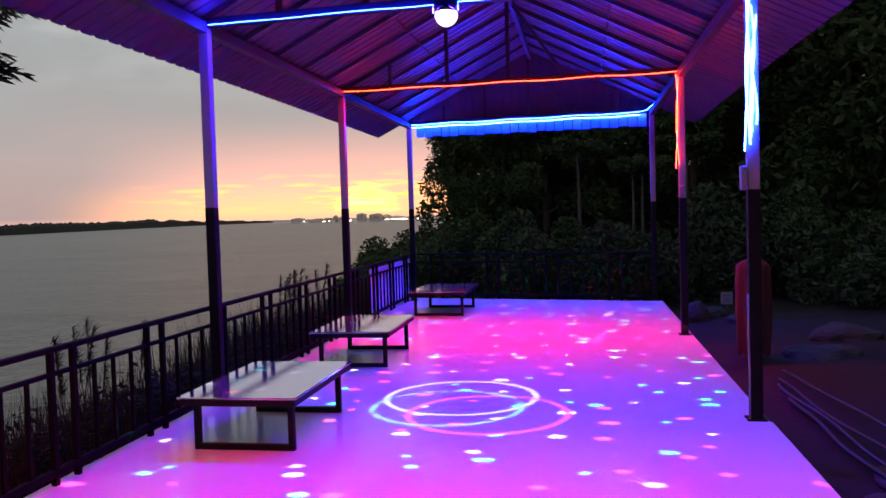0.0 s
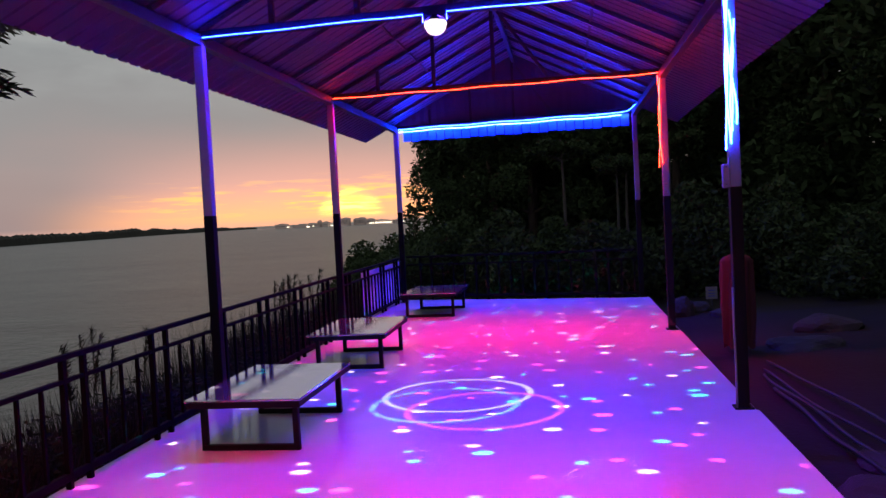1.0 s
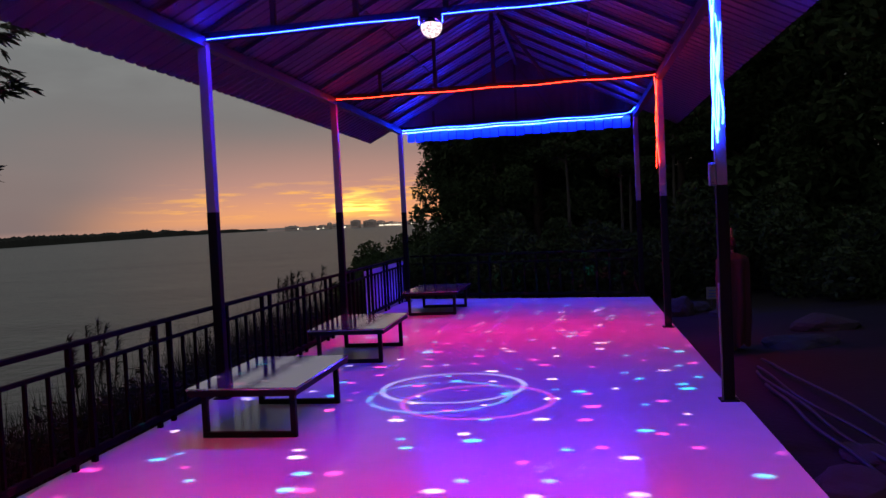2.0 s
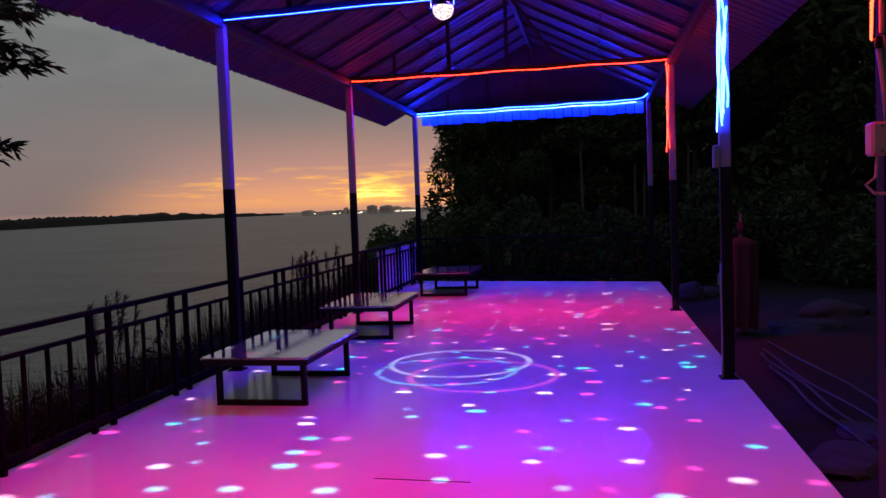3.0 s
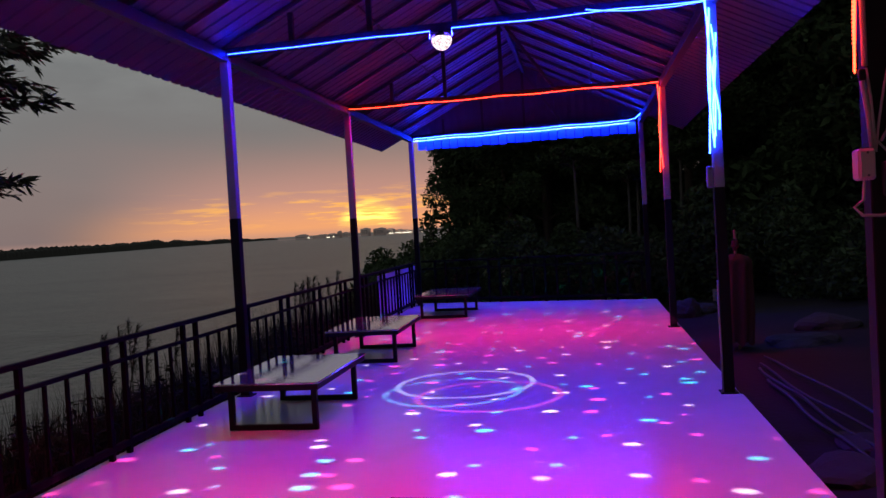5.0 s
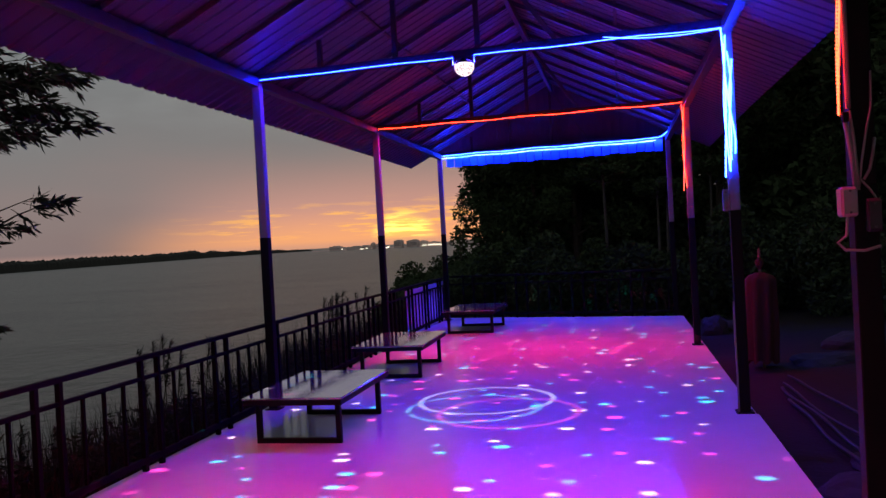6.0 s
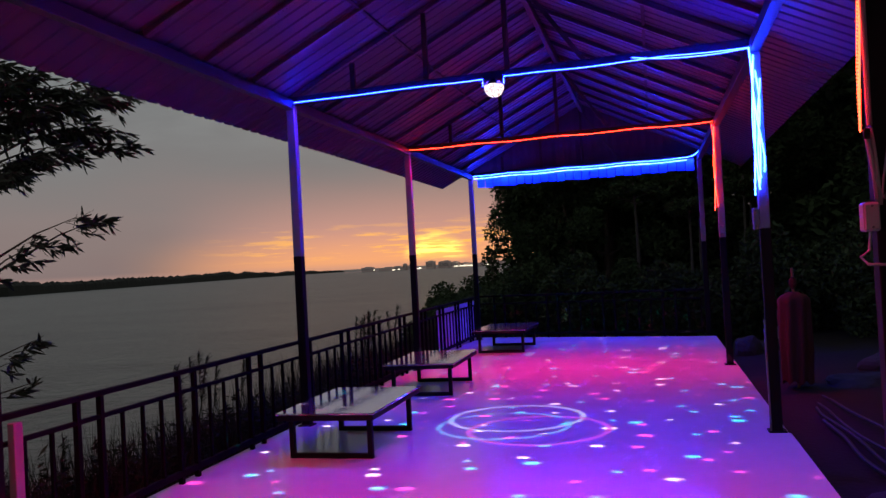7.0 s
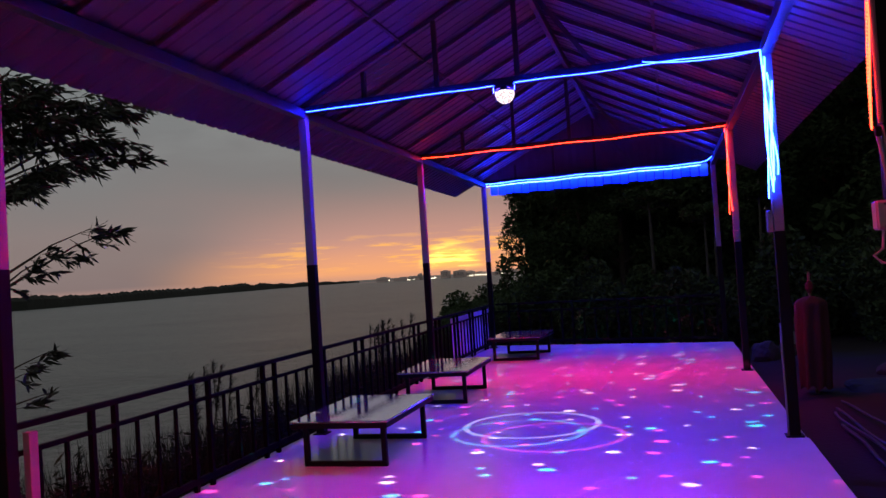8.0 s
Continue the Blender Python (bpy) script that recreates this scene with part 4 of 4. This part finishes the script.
def build_river_tree():
    """A tree on the bank whose twigs with long narrow leaves hang beside the eave."""
    rng = random.Random(77)
    root = Vector((-6.6, 6.1, -2.1))
    t = empty("river_tree", *root)
    spine = [Vector((0, 0, -0.3)), Vector((0.1, 0.05, 1.6)), Vector((0.0, 0.15, 3.2)), Vector((0.25, 0.2, 4.8)), Vector((0.3, 0.2, 6.6))]
    verts, faces = rope(spine, [0.17, 0.15, 0.12, 0.08, 0.03], 10)
    plain("trunk", verts, faces, BARK, t)
    ends = [((-4.40, 6.30, 3.46), 5.0), ((-4.45, 6.05, 3.32), 5.0), ((-4.50, 6.15, 3.12), 4.8), ((-4.40, 6.55, 3.36), 5.0), ((-4.55, 5.85, 3.45), 5.0), ((-4.30, 7.42, 3.44), 4.9), ((-4.35, 7.10, 3.46), 5.0), ((-4.40, 6.90, 3.30), 4.9), ((-4.35, 7.20, 3.06), 4.7), ((-4.30, 7.30, 2.88), 4.6), ((-4.45, 6.85, 3.05), 4.6),
            ((-4.50, 6.65, 3.20), 4.8), ((-4.45, 6.60, 2.80), 4.4), ((-4.50, 6.35, 2.66), 4.3), ((-4.60, 6.30, 3.05), 4.6), ((-4.65, 6.25, 3.40), 4.9), ((-4.60, 6.10, 2.50), 4.1),
            ((-4.70, 6.00, 2.85), 4.5), ((-4.75, 5.95, 3.20), 4.8), ((-4.30, 6.90, 2.10), 3.5), ((-4.40, 6.65, 2.10), 3.6), ((-4.50, 6.25, 1.86), 3.3), ((-4.35, 5.95, 1.12), 2.5), ((-4.35, 5.92, 0.76), 2.3), ((-4.45, 5.75, 0.95), 2.4)]
    lv, lf, kv, kf = [], [], [], []
    for tip, start in ends:
        tip = Vector(tip) - root + Vector((0, 0, 0.16 if start > 3.2 else 0.02))
        s = Vector((0.1, 0.15, start - 0.3))
        mid = s.lerp(tip, 0.62) + Vector((0, 0, 0.05 if start < 4.0 else 0.20))
        pts = [s.lerp(mid, q) for q in (0, 0.5)] + [mid, mid.lerp(tip, 0.5) + Vector((0, 0, 0.04)), tip]
        v, f = rope(pts, [0.03, 0.02, 0.014, 0.008, 0.003], 6)
        plain("branch", v, f, BARK, t)
        way = (tip - mid).normalized()
        low = start < 4.0
        twigs = 5 if start < 3.0 else 9 if low else 20
        for _ in range(twigs):
            q = rng.uniform(0.15, 1.0)
            base = mid.lerp(tip, q)
            tw = (way + Vector((rng.uniform(-0.6, 0.6), rng.uniform(-0.6, 0.6), rng.uniform(-0.6, 0.2)))).normalized()
            length = rng.uniform(0.10, 0.24)
            end = base + tw * length + Vector((0, 0, -0.04))
            v, f = rope([base, end], [0.004, 0.0015], 4)
            lf += [tuple(i + len(lv) for i in g) for g in f]
            lv += v
            for _ in range(11):
                c = base.lerp(end, rng.uniform(0.2, 1.05))
                d = (tw + Vector((rng.uniform(-0.7, 0.7), rng.uniform(-0.7, 0.7), rng.uniform(-0.9, 0.2)))).normalized()
                u = d.cross(Vector((rng.gauss(0, 1), rng.gauss(0, 1), rng.gauss(0, 1)))).normalized()
                n_ = d.cross(u)
                ln, wd = rng.uniform(0.09, 0.18), rng.uniform(0.010, 0.017)
                k = len(kv)
                kv += [c, c + d * ln * 0.35 + u * wd, c + d * ln * 0.35 - u * wd, c + d * ln * 0.7 + u * wd * 0.7 + n_ * 0.006, c + d * ln * 0.7 - u * wd * 0.7 + n_ * 0.006, c + d * ln]
                kf += [(k, k + 1, k + 2), (k + 1, k + 3, k + 4, k + 2), (k + 3, k + 5, k + 4)]
    tagged(plain("twigs", lv, lf, BARK, t), kind="stuff")
    tagged(plain("leaves", kv, kf, LEAF_NEAR, t), kind="stuff")
    tagged(t, "tree with long narrow dark leaves on the river bank", "tree")


build_river_tree()


def build_reeds():
    rng = random.Random(9)
    verts, faces = [], []

    def blade(x, y, z, h, w, bend):
        a = rng.uniform(0, 2 * math.pi)
        dx, dy = math.cos(a) * bend, math.sin(a) * bend
        b = rng.uniform(0, math.pi)
        ux, uy = math.cos(b) * w, math.sin(b) * w
        k = len(verts)
        verts.extend([(x - ux, y - uy, z), (x + ux, y + uy, z), (x + dx * 0.3 - ux * 0.8, y + dy * 0.3 - uy * 0.8, z + h * 0.55), (x + dx * 0.3 + ux * 0.8, y + dy * 0.3 + uy * 0.8, z + h * 0.55),
                      (x + dx, y + dy, z + h)])
        faces.extend([(k, k + 1, k + 3, k + 2), (k + 2, k + 3, k + 4)])

    for _ in range(24000):
        y = rng.uniform(1.0, 24.0)
        x = -2.95 - abs(rng.gauss(0, 0.9))
        if 13.3 < y < 17.2:
            x -= 1.0
        ground_z = -0.50 - max(0.0, -3.0 - x) * 0.47
        thick = 0.5 + 0.5 * noise.noise((y * 0.55, 0.0, 7.0)) + 0.3 * noise.noise((y * 1.7, 0.0, 2.0))
        reach = 0.04 + 0.32 * max(0.0, thick) + (0.14 if y < 7.2 else 0.04)
        blade(x, y, ground_z, max(0.3, (min(reach, 0.72) - ground_z) * rng.uniform(0.6, 1.0)), rng.uniform(0.005, 0.012), rng.uniform(0.05, 0.35))
    # leafy weeds among the blades
    for _ in range(900):
        y = rng.uniform(2.0, 22.0)
        x = -3.0 - abs(rng.gauss(0, 0.35))
        if 13.3 < y < 17.2:
            x -= 0.9
        base = -0.50 - max(0.0, -3.0 - x) * 0.47
        thick = 0.5 + 0.5 * noise.noise((y * 0.9, 4.0, 7.0))
        top = base + max(0.4, 0.50 + 0.42 * thick + (0.14 if y < 7.2 else 0.04)) * rng.uniform(0.75, 1.05) + 0.12
        lx, ly = rng.uniform(-0.12, 0.12), rng.uniform(-0.12, 0.12)
        blade(x, y, base, top - base, 0.005, 0.05)
        for q in range(18):
            s = rng.uniform(0.35, 1.0)
            c = Vector((x + lx * s, y + ly * s, base + (top - base) * s))
            d = Vector((rng.gauss(0, 1), rng.gauss(0, 1), rng.uniform(-0.4, 0.7))).normalized()
            u = d.cross(Vector((rng.gauss(0, 1), rng.gauss(0, 1), rng.gauss(0, 1)))).normalized()
            ln, wd = rng.uniform(0.05, 0.13), rng.uniform(0.008, 0.018)
            k = len(verts)
            verts.extend([tuple(c), tuple(c + d * ln * 0.45 + u * wd), tuple(c + d * ln), tuple(c + d * ln * 0.45 - u * wd)])
            faces.append((k, k + 1, k + 2, k + 3))
    tagged(plain("reeds", verts, faces, REED), "tall dark reeds and grass on the river bank", "reeds", kind="stuff")


build_reeds()


def build_plume(x, y, high, seed):
    rng = random.Random(seed)
    z0 = -0.55 - max(0.0, -3.0 - x) * 0.47
    g = empty("reed_plume", x, y, z0)
    lean = (rng.uniform(-0.1, 0.16), rng.uniform(-0.05, 0.12))
    tip = Vector((lean[0], lean[1], high - z0))
    pts = [Vector((0, 0, 0)), Vector((lean[0] * 0.2, lean[1] * 0.2, tip.z * 0.6)), tip]
    verts, faces = rope(pts, [0.006, 0.005, 0.002], 5)
    plain("stalk", verts, faces, REED, g)
    verts, faces = [], []
    for _ in range(170):
        s = rng.uniform(0.72, 1.0)
        c = pts[1].lerp(tip, (s - 0.6) / 0.4)
        d = Vector((rng.uniform(-0.2, 1.0), rng.uniform(-0.4, 0.4), rng.uniform(-0.4, 0.5))).normalized()
        u = d.cross(Vector((0.2, 0.3, 1))).normalized() * 0.006
        k = len(verts)
        ln = rng.uniform(0.05, 0.15) * (1.35 - s * 0.6)
        verts += [c - u, c + u, c + d * ln]
        faces.append((k, k + 1, k + 2))
    plain("plume", verts, faces, REED, g)
    tagged(g, "feathery reed plume standing above the bank grass", "reed", "reed plumes")


for k, (x, y, h) in enumerate(((-3.15, 6.62, 0.88), (-3.15, 6.35, 0.84), (-3.1, 6.45, 0.90), (-3.3, 6.9, 0.88), (-3.2, 4.3, 0.42), (-3.3, 4.9, 0.50), (-3.1, 5.2, 0.44), (-3.4, 11.3, 0.88),
                               (-3.3, 11.7, 0.95), (-3.5, 12.0, 0.90), (-3.2, 11.0, 0.85), (-3.3, 7.6, 0.80), (-3.2, 3.9, 0.45), (-3.15, 11.2, 0.88), (-3.25, 11.45, 0.95), (-3.05, 11.6, 0.88), (-3.4, 11.9, 0.96), (-3.1, 12.1, 1.0), (-3.2, 12.4, 0.9), (-3.05, 10.8, 0.9), (-3.1, 6.7, 0.82), (-3.05, 6.2, 0.84))):
    build_plume(x, y, h, 200 + k)


def build_sapling(x, y, z):
    rng = random.Random(4)
    t = empty("sapling", x, y, z)
    for k in range(4):
        lean = rng.uniform(-0.28, 0.2)
        h = rng.uniform(2.6, 3.7)
        verts, faces = rope([(0, 0, -0.3), (lean * 0.3, 0.0, h * 0.5), (lean * 0.8, 0.05, h * 0.85), (lean * 1.6, 0.1, h)], [0.022, 0.016, 0.01, 0.004], 5)
        plain("stem", verts, faces, BARK, t)
        verts, faces = leaf_cloud(rng, [((lean * 1.2, 0.08, h * 0.92), 0.22), ((lean * 0.7, 0.03, h * 0.74), 0.16)], 26, 0.13)
        tagged(plain("foliage", verts, faces, LEAF, t), kind="stuff")
    tagged(t, "thin bare sapling with few leaves on the bank", "sapling")


build_sapling(-4.35, 27.0, -0.9)


def build_conduit():
    verts, faces = rope([(0, 0, 0), (0.003, 0, 0.35), (-0.002, 0, 0.7), (0.0, 0, 0.98)], 0.008, 8)
    ob = plain("conduit", verts, faces, PLASTIC, None, "", True)
    ob.location = (1.854, 7.505, 0.001)
    tagged(ob, "thin white plastic conduit standing against the post", "conduit")


build_conduit()



def build_rail_end():
    ob = part("rail_end_post", box((0.05, 0.07, 0.835), (0, 0, 0.4175), 0.004), PLASTIC)
    ob.location = (-2.685, 3.845, 0.001)
    tagged(ob, "flat white painted post against the railing, lit pink", "post")


build_rail_end()
